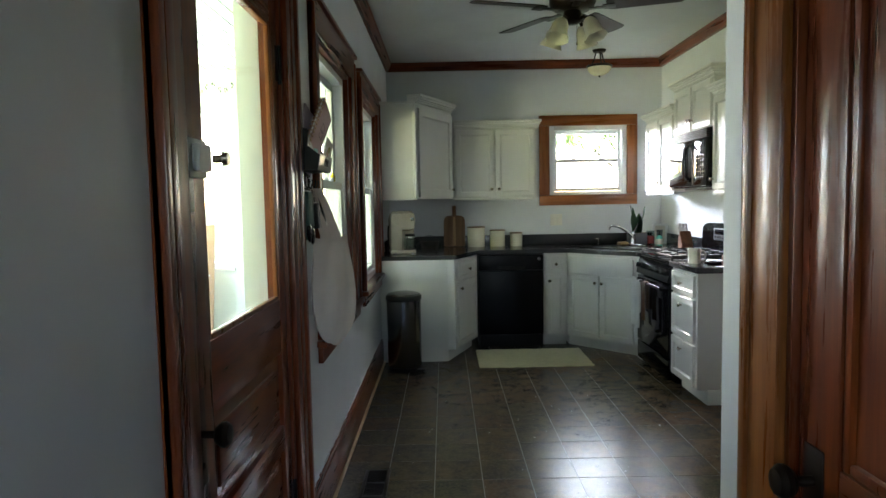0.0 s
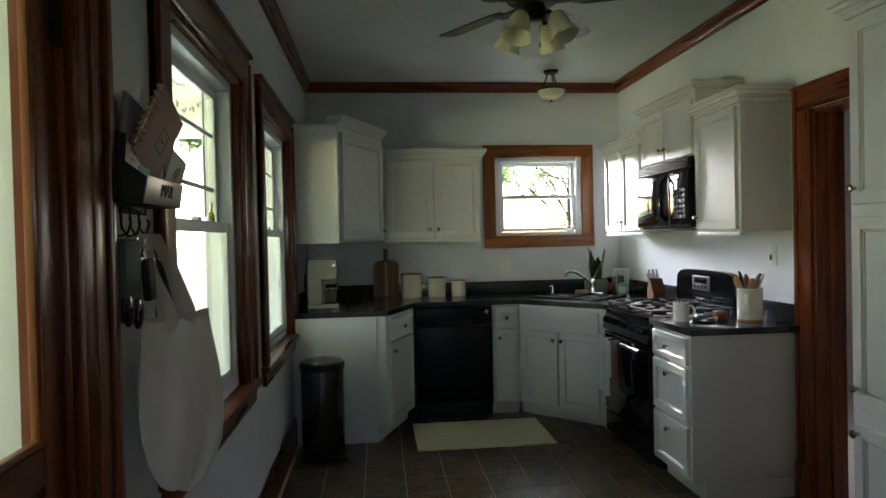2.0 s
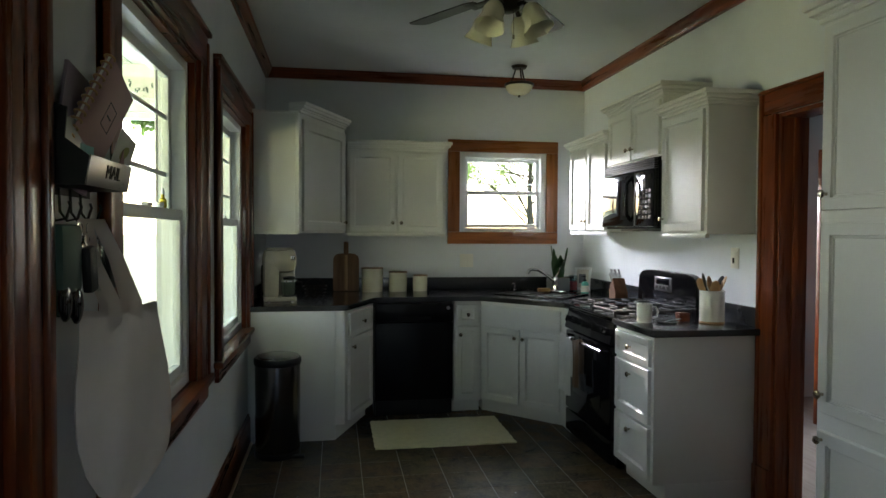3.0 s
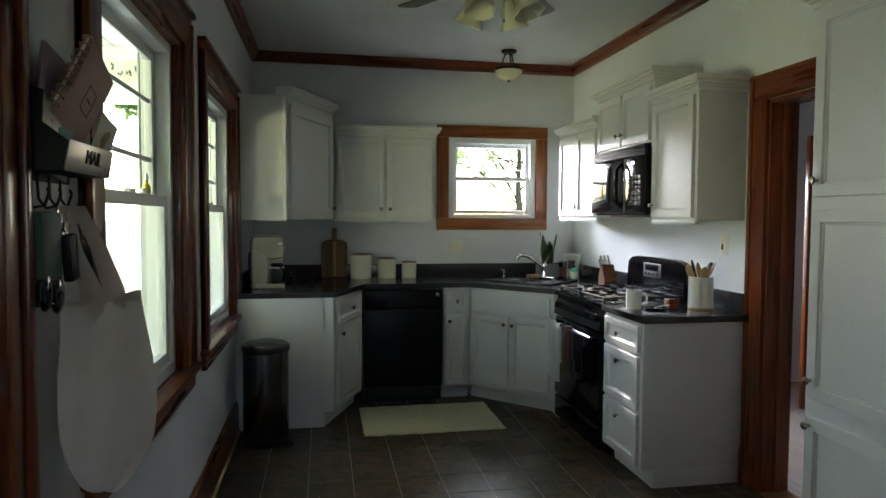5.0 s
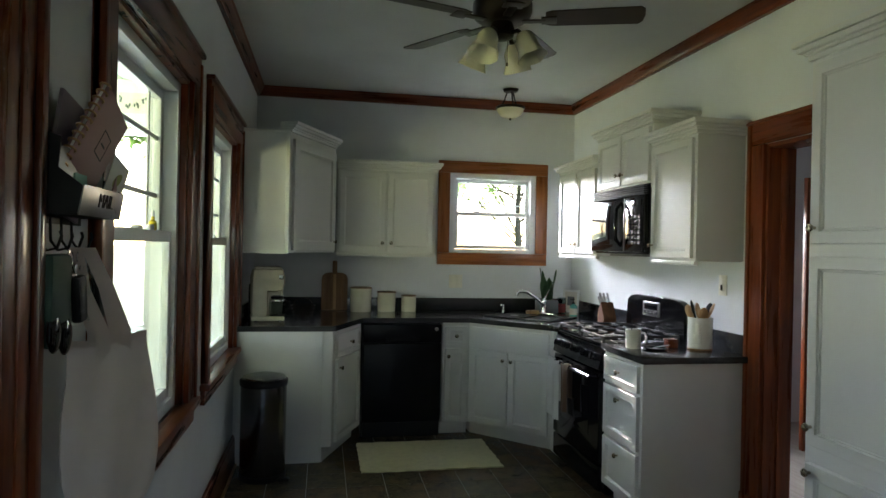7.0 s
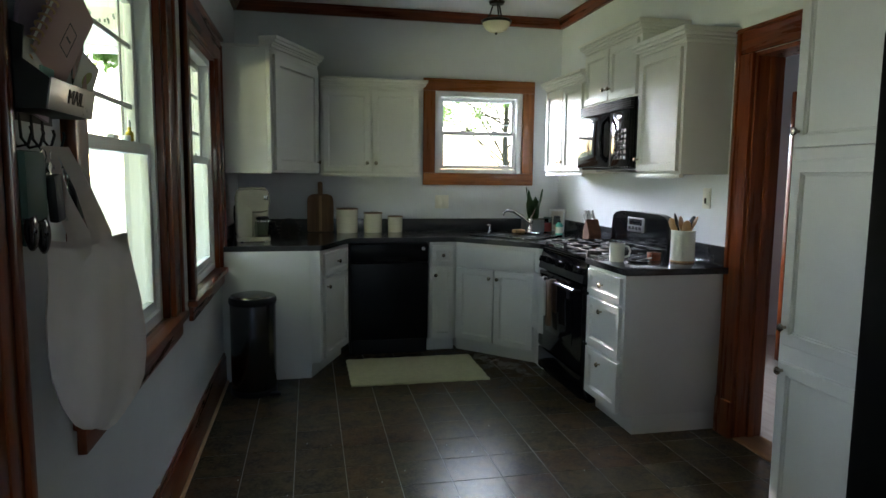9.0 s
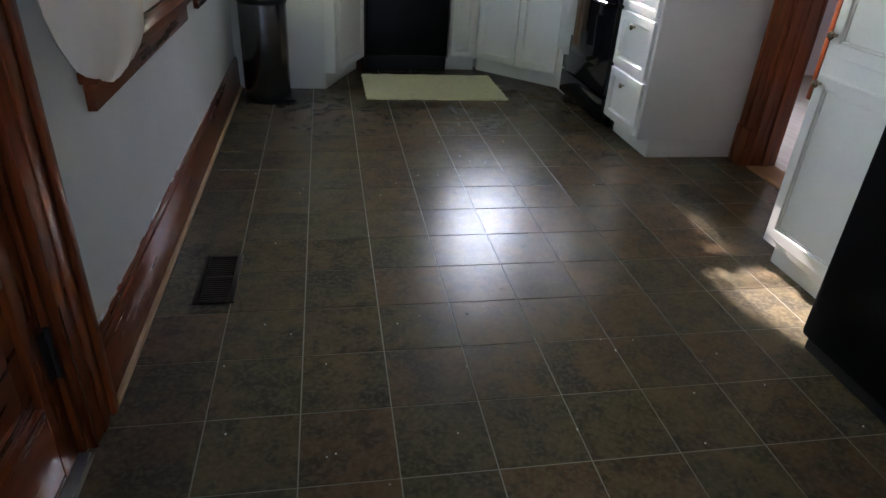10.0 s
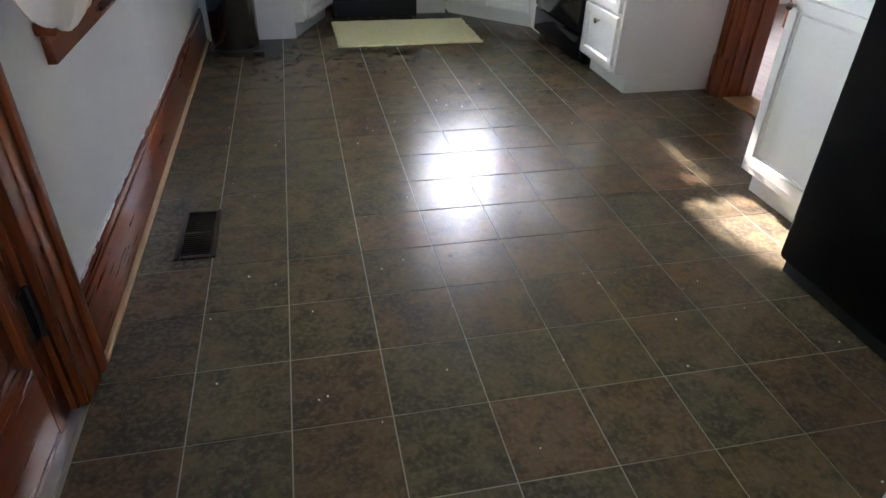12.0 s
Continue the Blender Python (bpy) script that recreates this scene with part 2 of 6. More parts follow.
GROUT = paint("vinyl_grout", (0.23, 0.215, 0.17), 0.45, 0.1)


# ---- builders ----
def box(bm, a, b, bevel=0.0):
    """A box between two corners, with softened edges."""
    r = bmesh.ops.create_cube(bm, size=1)
    vs = r["verts"]
    lo, hi = [min(p, q) for p, q in zip(a, b)], [max(p, q) for p, q in zip(a, b)]
    for v in vs:
        v.co = Vector([lo[i] + (v.co[i] + 0.5) * (hi[i] - lo[i]) for i in range(3)])
    if bevel > 0:
        es = list({e for v in vs for e in v.link_edges})
        bmesh.ops.bevel(bm, geom=es, offset=min(bevel, 0.45 * min(hi[i] - lo[i] for i in range(3))), segments=2, affect="EDGES", profile=0.6)
    return bm


def boxes(*items, bevel=0.002):
    bm = bmesh.new()
    for it in items:
        box(bm, it[0], it[1], it[2] if len(it) > 2 else bevel)
    return bm


def turned(profile, n=24, at=(0, 0, 0), axis="z", bm=None):
    """A body turned round an axis from (radius, height) pairs."""
    bm = bm or bmesh.new()
    rings = []
    for r, h in profile:
        ring = []
        for i in range(n):
            a = 2 * math.pi * i / n
            p = (r * math.cos(a), r * math.sin(a), h)
            p = {"z": p, "x": (p[2], p[0], p[1]), "y": (p[1], p[2], p[0])}[axis]
            ring.append(bm.verts.new(Vector(p) + Vector(at)))
        rings.append(ring)
    for lo, hi in zip(rings, rings[1:]):
        for i in range(n):
            bm.faces.new((lo[i], lo[(i + 1) % n], hi[(i + 1) % n], hi[i]))
    for ring, flip in ((rings[0], True), (rings[-1], False)):
        if profile[0 if flip else -1][0] > 1e-5:
            bm.faces.new(ring[::-1] if flip else ring)
    bmesh.ops.remove_doubles(bm, verts=bm.verts, dist=1e-5)
    return bm


def tube(points, r, n=10, bm=None, taper=1.0):
    """A round rod along a line of points."""
    bm = bm or bmesh.new()
    pts = [Vector(p) for p in points]
    rings = []
    for i, p in enumerate(pts):
        d = (pts[min(i + 1, len(pts) - 1)] - pts[max(i - 1, 0)]).normalized()
        u = d.orthogonal().normalized() if not rings else (rings[-1][1] - d * rings[-1][1].dot(d)).normalized()
        w = d.cross(u)
        rr = r * (1 + (taper - 1) * i / (len(pts) - 1))
        rings.append(([bm.verts.new(p + rr * (math.cos(2 * math.pi * k / n) * u + math.sin(2 * math.pi * k / n) * w)) for k in range(n)], u))
    for (a, _), (b, _) in zip(rings, rings[1:]):
        for k in range(n):
            bm.faces.new((a[k], a[(k + 1) % n], b[(k + 1) % n], b[k]))
    bm.faces.new(rings[0][0][::-1])
    bm.faces.new(rings[-1][0])
    return bm


def prism(outline, z0, z1, bevel=0.0, bm=None):
    """A plan outline raised from z0 to z1."""
    bm = bm or bmesh.new()
    lo = [bm.verts.new((x, y, z0)) for x, y in outline]
    hi = [bm.verts.new((x, y, z1)) for x, y in outline]
    n = len(outline)
    fs = [bm.faces.new(lo[::-1]), bm.faces.new(hi)] + [bm.faces.new((lo[i], lo[(i + 1) % n], hi[(i + 1) % n], hi[i])) for i in range(n)]
    bmesh.ops.recalc_face_normals(bm, faces=fs)
    if bevel:
        bmesh.ops.bevel(bm, geom=list({e for f in fs for e in f.edges}), offset=bevel, segments=2, affect="EDGES")
    return bm


def moved(bm, m):
    bm.transform(m)
    return bm


def link_mesh(name, bm, mat):
    me = bpy.data.meshes.new(name)
    bmesh.ops.recalc_face_normals(bm, faces=bm.faces)
    bm.to_mesh(me)
    bm.free()
    me.materials.append(mat)
    me.polygons.foreach_set("use_smooth", [True] * len(me.polygons))
    me.set_sharp_from_angle(angle=radians(35))
    return new(name, me)


def part(name, bm, mat, parent, label=""):
    ob = link_mesh(name, bm, mat)
    ob.parent = parent
    return tagged(ob, label)


def thing(name, m, label, category, group="", kind=""):
    """An empty at the base of a thing, which carries its parts."""
    ob = new(name)
    ob.empty_display_size = 0.05
    ob.matrix_world = m
    return tagged(ob, label, category, group, kind)


def single(name, bm, mat, label, category, group="", kind="", m=Matrix()):
    ob = link_mesh(name, bm, mat)
    ob.matrix_world = m
    return tagged(ob, label, category, group, kind)


def walled(axis, p0, p1, u0, u1, z0, z1, holes=()):
    """A wall slab across an axis, with openings (u0, u1, z0, z1) cut right through it."""
    bm = bmesh.new()
    us = sorted({u0, u1, *[h[0] for h in holes], *[h[1] for h in holes]})
    zs = sorted({z0, z1, *[h[2] for h in holes], *[h[3] for h in holes]})
    us, zs = [u for u in us if u0 <= u <= u1], [z for z in zs if z0 <= z <= z1]
    solid = lambda i, j: 0 <= i < len(us) - 1 and 0 <= j < len(zs) - 1 and not any(h[0] < (us[i] + us[i + 1]) / 2 < h[1] and h[2] < (zs[j] + zs[j + 1]) / 2 < h[3] for h in holes)
    pt = lambda p, u, z: bm.verts.new((p, u, z) if axis == "x" else (u, p, z))
    quad = lambda *q: bm.faces.new([pt(*c) for c in q])
    for i in range(len(us) - 1):
        for j in range(len(zs) - 1):
            if not solid(i, j):
                continue
            a, b, c, d = us[i], us[i + 1], zs[j], zs[j + 1]
            quad((p0, a, c), (p0, b, c), (p0, b, d), (p0, a, d))
            quad((p1, a, c), (p1, a, d), (p1, b, d), (p1, b, c))
            for ok, u in ((solid(i - 1, j), a), (solid(i + 1, j), b)):
                if not ok:
                    quad((p0, u, c), (p1, u, c), (p1, u, d), (p0, u, d))
            for ok, z in ((solid(i, j - 1), c), (solid(i, j + 1), d)):
                if not ok:
                    quad((p0, a, z), (p0, b, z), (p1, b, z), (p1, a, z))
    bmesh.ops.remove_doubles(bm, verts=bm.verts, dist=1e-5)
    return bm


def structure(name, bm, mat, label, category):
    return single(name, bm, mat, label, category, kind="structure")


# ---- plan ----
XL, XR, YB, ZC = -0.40, 2.385, 6.62, 2.765      # kitchen faces
XO = -0.56                                       # outer face of the porch-side wall
HX, HY = 0.77, 1.43                             # end of the near partition
DOOR = (1.40, 2.335, 0.0, 2.12)                   # porch door opening
W1, W2 = (2.925, 3.93, 0.76, 2.125), (4.45, 5.44, 0.76, 2.105)
WB = (1.242, 2.03, 1.418, 2.116)
DR = (3.1, 4.035, 0.0, 2.02)
DH = (0.30, 1.169, 0.0, 2.05)

structure("floor", boxes(((XL, -2.0, -0.12), (XR + 0.16, YB, -0.0012), 0)), GROUT, "grey-brown grout lines of the vinyl kitchen floor", "floor")
structure("ceiling", boxes(((XO, -2.0, ZC), (XR + 0.16, YB + 0.25, ZC + 0.12), 0)), CEIL, "off-white painted plaster ceiling", "ceiling")
structure("wall_porch_side", walled("x", XO, XL, -2.0, YB + 0.25, -0.12, ZC, [DOOR, W1, W2]), WALL, "pale painted plaster wall with windows and a door", "wall")
structure("wall_back", walled("y", YB, YB + 0.25, XL, XR, -0.12, ZC, [WB]), WALL, "pale painted plaster wall above the counter", "wall")
structure("wall_stove_side", walled("x", XR, XR + 0.16, HY - 0.12, YB + 0.25, -0.12, ZC, [DR]), WALL, "pale painted plaster wall behind the stove", "wall")
structure("wall_partition", walled("y", HY - 0.12, HY, HX, XR, -0.004, ZC), WALL, "white painted partition beside the fridge", "wall")
structure("wall_hall", walled("x", HX, HX + 0.12, -2.0, HY - 0.12, -0.004, ZC, [DH]), WALL, "white painted hall wall with a wooden door", "wall")
# unseen end wall; its opening is added only to admit the fill lamp
structure("wall_hall_end", walled("y", -2.12, -2.0, XO, HX + 0.12, -0.12, ZC, [(-0.2, 0.6, 0.9, 2.1)]), WALL, "unseen plain wall closing the hall, with an added opening", "wall")
structure("wall_closet", walled("x", HX + 0.7, HX + 0.82, -2.0, HY - 0.12, -0.004, ZC), WALL, "plain painted wall behind the hall door", "wall")


# crown, baseboards
def crown(name, pts, label):
    """Stained crown moulding: a stepped profile along a line under the ceiling; pts are two plan points, the room to the left."""
    (x0, y0), (x1, y1) = pts
    d = Vector((x1 - x0, y1 - y0, 0)).normalized()
    n = Vector((-d.y, d.x, 0))
    prof = [(0.001, 0.0), (0.022, 0.0), (0.026, -0.0), (0.026, 0.012), (0.034, 0.02), (0.05, 0.05), (0.054, 0.062), (0.062, 0.066), (0.062, 0.079), (0.001, 0.079)]
    bm = bmesh.new()
    ends = []
    for p in ((x0, y0), (x1, y1)):
        ends.append([bm.verts.new(Vector((p[0], p[1], ZC - 0.08 + h)) + n * o) for o, h in prof])
    k = len(prof)
    for i in range(k):
        bm.faces.new((ends[0][i], ends[0][(i + 1) % k], ends[1][(i + 1) % k], ends[1][i]))
    for e in ends:
        bm.faces.new(e)
    return structure(name, bm, WOODX if abs(d.x) > 0.5 else WOODY, label, "moulding")


crown("trim_crown_porch_side", ((XL, YB), (XL, -2.0)), "reddish stained wooden crown moulding")
crown("trim_crown_back", ((XR, YB), (XL, YB)), "reddish stained wooden crown moulding")
crown("trim_crown_stove_side", ((XR, HY), (XR, YB)), "reddish stained wooden crown moulding")


def baseboard(name, y0, y1):
    bm = boxes(((XL, y0, 0), (XL + 0.02, y1, 0.185), 0.004), ((XL, y0, 0.185), (XL + 0.014, y1, 0.205), 0.004))
    ob = structure(name, bm, WOODY, "worn reddish stained wooden baseboard", "baseboard")
    part("shoe_moulding", boxes(((XL + 0.02, y0, 0), (XL + 0.036, y1, 0.018), 0.006)), RAWY, ob, "bare pine shoe moulding")


baseboard("baseboard_porch_side", 2.472, 5.468)
baseboard("baseboard_hall", -2.0, 1.24)
rnd = random.Random(21)
bm = bmesh.new()
y = 2.475
while y < 4.4:
    w = 0.012 + 0.05 * rnd.random()
    h = 0.002 + 0.004 * rnd.random() * max(0.2, 1 - (y - 2.47) / 1.2)
    if rnd.random() < 0.8:
        box(bm, (XL + 0.0005, y, 0.2045), (XL + 0.004 + 0.003 * rnd.random(), y + w, 0.2055 + h), 0.001)
    y += w + 0.003
structure("trim_paint_edge", bm, WALL, "chipped white paint edge on the baseboard", "trim")


# windows of the porch side
def side_window(name, W, label):
    y0, y1, z0, z1 = W
    c = 0.13
    T = thing(name, pose(0, 0, 0), label, "window", kind="structure")
    F = XL + 0.022
    for nm, a, b in (("side_casing", y0 - c, y0), ("side_casing", y1, y1 + c)):
        part(nm, boxes(((XL - 0.002, a, z0 + 0.02), (F, b, z1), 0.004), ((XL, a if a < y0 else b - 0.025, z0 + 0.02), (F + 0.012, a + 0.025 if a < y0 else b, z1 + 0.1), 0.004)), WOODZ, T, "reddish stained casing board")
    part("head_casing", boxes(((XL - 0.002, y0 - c, z1), (F + 0.003, y1 + c, z1 + c), 0.004), ((XL, y0 - c - 0.012, z1 + c), (F + 0.02, y1 + c + 0.012, z1 + c + 0.022), 0.005)), WOODY, T, "reddish stained head casing")
    part("sill", boxes(((XL - 0.12, y0, z0 - 0.012), (XL + 0.003, y1, z0 + 0.019), 0.003), ((XL, y0 - c - 0.03, z0 - 0.012), (F + 0.026, y1 + c + 0.02, z0 + 0.02), 0.008)), WOODY, T, "reddish stained window stool")
    part("apron", boxes(((XL - 0.002, y0 - c, z0 - 0.085), (F, y1 + c, z0 - 0.013), 0.004)), WOODY, T, "reddish stained apron board")
    # jamb liners of wood, then the white frame
    part("jamb", boxes(((XL - 0.128, y0, z0 + 0.02), (XL, y0 + 0.018, z1), 0.002), ((XL - 0.128, y1 - 0.018, z0 + 0.02), (XL, y1, z1), 0.002), ((XL - 0.128, y0 + 0.019, z1 - 0.018), (XL, y1 - 0.019, z1), 0.002)), WOODZ, T)
    fx0, fx1 = XL - 0.125, XL - 0.028
    a, b, lo, hi = y0 + 0.02, y1 - 0.02, z0 + 0.02, z1 - 0.02
    part("frame", boxes(((fx0, a, lo), (fx1, a + 0.04, hi), 0.003), ((fx0, b - 0.04, lo), (fx1, b, hi), 0.003), ((fx0, a + 0.041, hi - 0.04), (fx1, b - 0.041, hi), 0.003), ((fx0, a + 0.041, lo), (fx1, b - 0.041, lo + 0.045), 0.003)), VINYL, T, "white vinyl window frame")
    a, b, lo, hi = a + 0.042, b - 0.042, lo + 0.047, hi - 0.042
    mid = (lo + hi) / 2 + 0.03
    s = 0.042

    def sash(nm, x, p, q):
        S = part(nm, boxes(((x, a, p), (x + 0.03, a + s, q), 0.004), ((x, b - s, p), (x + 0.03, b, q), 0.004), ((x, a + s + 0.001, p), (x + 0.03, b - s - 0.001, p + s), 0.004), ((x, a + s + 0.001, q - s), (x + 0.03, b - s - 0.001, q), 0.004)), VINYL, T, "white vinyl sash")
        g = part("pane", boxes(((x + 0.013, a + s, p + s), (x + 0.017, b - s, q - s), 0)), PANE, S, "clear glass pane")
        g.visible_shadow = False
        return S

    low = sash("lower_sash", fx0 + 0.052, lo, mid + 0.02)
    up = sash("upper_sash", fx0 + 0.012, mid - 0.02, hi)
    x = fx0 + 0.024
    for yy in (a + 0.17, b - 0.17):
        part("muntin", boxes(((x, yy - 0.009, mid + 0.022), (x + 0.008, yy + 0.009, hi - s), 0.002)), VINYL, up)
    for zz in (mid + 0.16, hi - 0.2):
        part("muntin", boxes(((x - 0.001, a + s, zz - 0.009), (x + 0.009, b - s, zz + 0.009), 0.002)), VINYL, up)
    part("sash_lock", boxes(((fx0 + 0.055, (a + b) / 2 - 0.03, mid + 0.02), (fx0 + 0.08, (a + b) / 2 + 0.03, mid + 0.034), 0.005)), VINYL, low)
    return mid


RAIL = side_window("window_1", W1, "tall white double-hung window in dark reddish casing")
side_window("window_2", W2, "tall white double-hung window in dark reddish casing")


def back_window():
    x0, x1, z0, z1 = WB
    c = 0.105
    T = thing("window_3", pose(0, 0, 0), "small white double-hung window in amber wooden casing", "window", kind="structure")
    F = YB - 0.02
    for a, b in ((x0 - c, x0), (x1, x1 + c)):
        part("side_casing", boxes(((a, F, z0), (b, YB + 0.002, z1), 0.004)), PINEZ, T, "amber stained casing board")
    part("head_casing", boxes(((x0 - c, F - 0.002, z1 + 0.001), (x1 + c, YB + 0.002, z1 + c), 0.004)), PINEX, T, "amber stained head casing")
    part("bottom_casing", boxes(((x0 - c, F - 0.002, z0 - c), (x1 + c, YB + 0.002, z0 - 0.001), 0.004)), PINEX, T, "amber stained bottom casing")
    p, q = YB + 0.0, YB + 0.1
    part("frame", boxes(((x0 + 0.001, p, z0), (x0 + 0.05, q, z1), 0.004), ((x1 - 0.05, p, z0), (x1 - 0.001, q, z1), 0.004), ((x0 + 0.051, p, z1 - 0.045), (x1 - 0.051, q, z1), 0.004), ((x0 + 0.051, p, z0), (x1 - 0.051, q, z0 + 0.035), 0.004)), VINYL, T, "white vinyl window frame")
    a, b, lo, hi = x0 + 0.052, x1 - 0.052, z0 + 0.037, z1 - 0.047
    mid, s = (lo + hi) / 2, 0.032
    for nm, y, u, v in (("lower_sash", p + 0.022, lo, mid + 0.018), ("upper_sash", p + 0.055, mid - 0.016, hi)):
        S = part(nm, boxes(((a, y, u), (a + s, y + 0.028, v), 0.004), ((b - s, y, u), (b, y + 0.028, v), 0.004), ((a + s + 0.001, y, u), (b - s - 0.001, y + 0.028, u + s), 0.004), ((a + s + 0.001, y, v - s), (b - s - 0.001, y + 0.028, v), 0.004)), VINYL, T, "white vinyl sash")
        g = part("pane", boxes(((a + s, y + 0.012, u + s), (b - s, y + 0.016, v - s), 0)), PANE, S, "clear glass pane")
        g.visible_shadow = False
        if nm == "upper_sash":
            for xx in (a + 0.12, b - 0.12):
                part("muntin", boxes(((xx - 0.005, y + 0.009, u + s), (xx + 0.005, y + 0.019, v - s), 0.001)), VINYL, S)
            for zz in (u + 0.1,):
                part("muntin", boxes(((a + s, y + 0.008, zz - 0.005), (b - s, y + 0.02, zz + 0.005), 0.001)), VINYL, S)
        else:
            for xx in (a + 0.2, b - 0.2):
                part("sash_lock", boxes(((xx - 0.025, y - 0.01, v), (xx + 0.025, y + 0.02, v + 0.012), 0.004)), VINYL, S)


back_window()


# doors
def porch_door():
    y0, y1, z0, z1 = DOOR
    T = thing("door_1", pose(0, 0, 0), "dark reddish wooden door with a tall glass light, closed", "door", kind="structure")
    f, k = XL - 0.012, XL - 0.055
    gy0, gy1, gz0, gz1 = 1.575, 2.235, 1.045, 1.985
    a, b = y0 + 0.022, y1 - 0.022
    part("stile", boxes(((k, a, 0.012), (f, gy0, z1 - 0.022), 0.004)), WOODZ, T)
    part("stile", boxes(((k, gy1, 0.012), (f, b, z1 - 0.022), 0.004)), WOODZ, T)
    for p, q in ((0.012, 0.22), (0.52, 0.6), (0.86, gz0), (gz1, z1 - 0.022)):
        part("rail", boxes(((k + 0.001, gy0 + 0.001, p), (f - 0.001, gy1 - 0.001, q), 0.004)), WOODY, T)
    for p, q in ((0.22, 0.52), (0.6, 0.86)):
        part("panel", boxes(((k + 0.012, gy0, p), (f - 0.018, gy1, q), 0), ((k + 0.008, gy0 + 0.05, p + 0.05), (f - 0.008, gy1 - 0.05, q - 0.05), 0.014)), WOODY, T, "fielded wooden panel")
    bead = boxes(((f - 0.02, gy0, gz0), (f - 0.003, gy0 + 0.014, gz1), 0.004), ((f - 0.02, gy1 - 0.014, gz0), (f - 0.003, gy1, gz1), 0.004), ((f - 0.02, gy0 + 0.015, gz0), (f - 0.003, gy1 - 0.015, gz0 + 0.014), 0.004), ((f - 0.02, gy0 + 0.015, gz1 - 0.014), (f - 0.003, gy1 - 0.015, gz1), 0.004))
    part("glazing_bead", bead, PINEZ, T, "paler amber glazing bead")
    g = part("pane", boxes(((f - 0.026, gy0, gz0), (f - 0.021, gy1, gz1), 0)), PANE, T, "clear smeared glass pane")
    g.visible_shadow = False
    # lock plate and knob
    lp = part("lock_plate", boxes(((f, a + 0.03, 0.72), (f + 0.004, a + 0.085, 0.95), 0.003)), BRONZE, T, "old dark bronze lock plate")
    part("door_knob", turned([(0.009, 0), (0.009, 0.03), (0.02, 0.034), (0.029, 0.046), (0.03, 0.056), (0.022, 0.066), (0.0, 0.069)], 20, (f + 0.004, a + 0.058, 0.845), "x"), BRONZE, lp, "dark round door knob")
    part("keyhole_cover", turned([(0.008, 0), (0.008, 0.004), (0, 0.006)], 12, (f + 0.004, a + 0.058, 0.77), "x"), BLACKM, lp)
    # white surface latch above
    lt = part("surface_latch", boxes(((f, a + 0.04, 1.437), (f + 0.012, a + 0.148, 1.527), 0.006), ((f + 0.012, a + 0.05, 1.45), (f + 0.034, a + 0.125, 1.515), 0.012), ((f, a + 0.045, 1.36), (f + 0.006, a + 0.075, 1.437), 0.003)), VINYL, T, "white painted surface night latch")
    part("latch_knob", turned([(0.01, 0), (0.01, 0.02), (0.017, 0.024), (0.015, 0.036), (0, 0.038)], 14, (f + 0.03, a + 0.14, 1.483), "x"), BRASS, lt, "small brass thumb turn")
    for zz in (0.3, 1.86):
        h = part("hinge", boxes(((f, b - 0.03, zz - 0.06), (f + 0.003, b, zz + 0.06), 0.002)), BLACKM, T, "black butt hinge")
        part("hinge_pin", turned([(0.0, -0.07), (0.007, -0.066), (0.007, 0.066), (0.0, 0.07)], 10, (f + 0.006, b + 0.006, zz)), BLACKM, h)
    # jamb, casing, threshold
    part("jamb", boxes(((XO - 0.0, y0, 0), (k - 0.012, y0 + 0.018, z1), 0.002), ((XO, y1 - 0.018, 0), (k - 0.012, y1, z1), 0.002), ((XO, y0 + 0.019, z1 - 0.018), (k - 0.012, y1 - 0.019, z1), 0.002)), PORCHW, T, "white peeling outer jamb")
    part("inner_jamb", boxes(((k - 0.011, y0, 0), (XL, y0 + 0.018, z1), 0.002), ((k - 0.011, y1 - 0.018, 0), (XL, y1, z1), 0.002), ((k - 0.011, y0 + 0.019, z1 - 0.018), (XL, y1 - 0.019, z1), 0.002)), WOODZ, T)
    for p, q in ((y0 - 0.14, y0 + 0.004), (y1 - 0.004, y1 + 0.135)):
        near = p < y0
        o = p if near else q - 0.028
        part("side_casing", boxes(((XL - 0.001, p, 0), (XL + 0.022, q, z1), 0.005), ((XL, o, 0), (XL + 0.036, o + 0.028, z1 + 0.14), 0.006), ((XL + 0.02, p + 0.05, 0), (XL + 0.027, p + 0.09, z1), 0.004)), WOODZ, T, "reddish moulded side casing")
    part("head_casing", boxes(((XL - 0.001, y0 - 0.112, z1 + 0.001), (XL + 0.022, y1 + 0.106, z1 + 0.13), 0.005), ((XL, y0 - 0.16, z1 + 0.141), (XL + 0.05, y1 + 0.165, z1 + 0.165), 0.006)), WOODY, T, "reddish head casing")
    part("threshold", boxes(((XL - 0.1, y0 + 0.02, 0.0), (XL + 0.012, y1 - 0.02, 0.01), 0.004)), STEEL, T, "dull metal threshold strip")


porch_door()


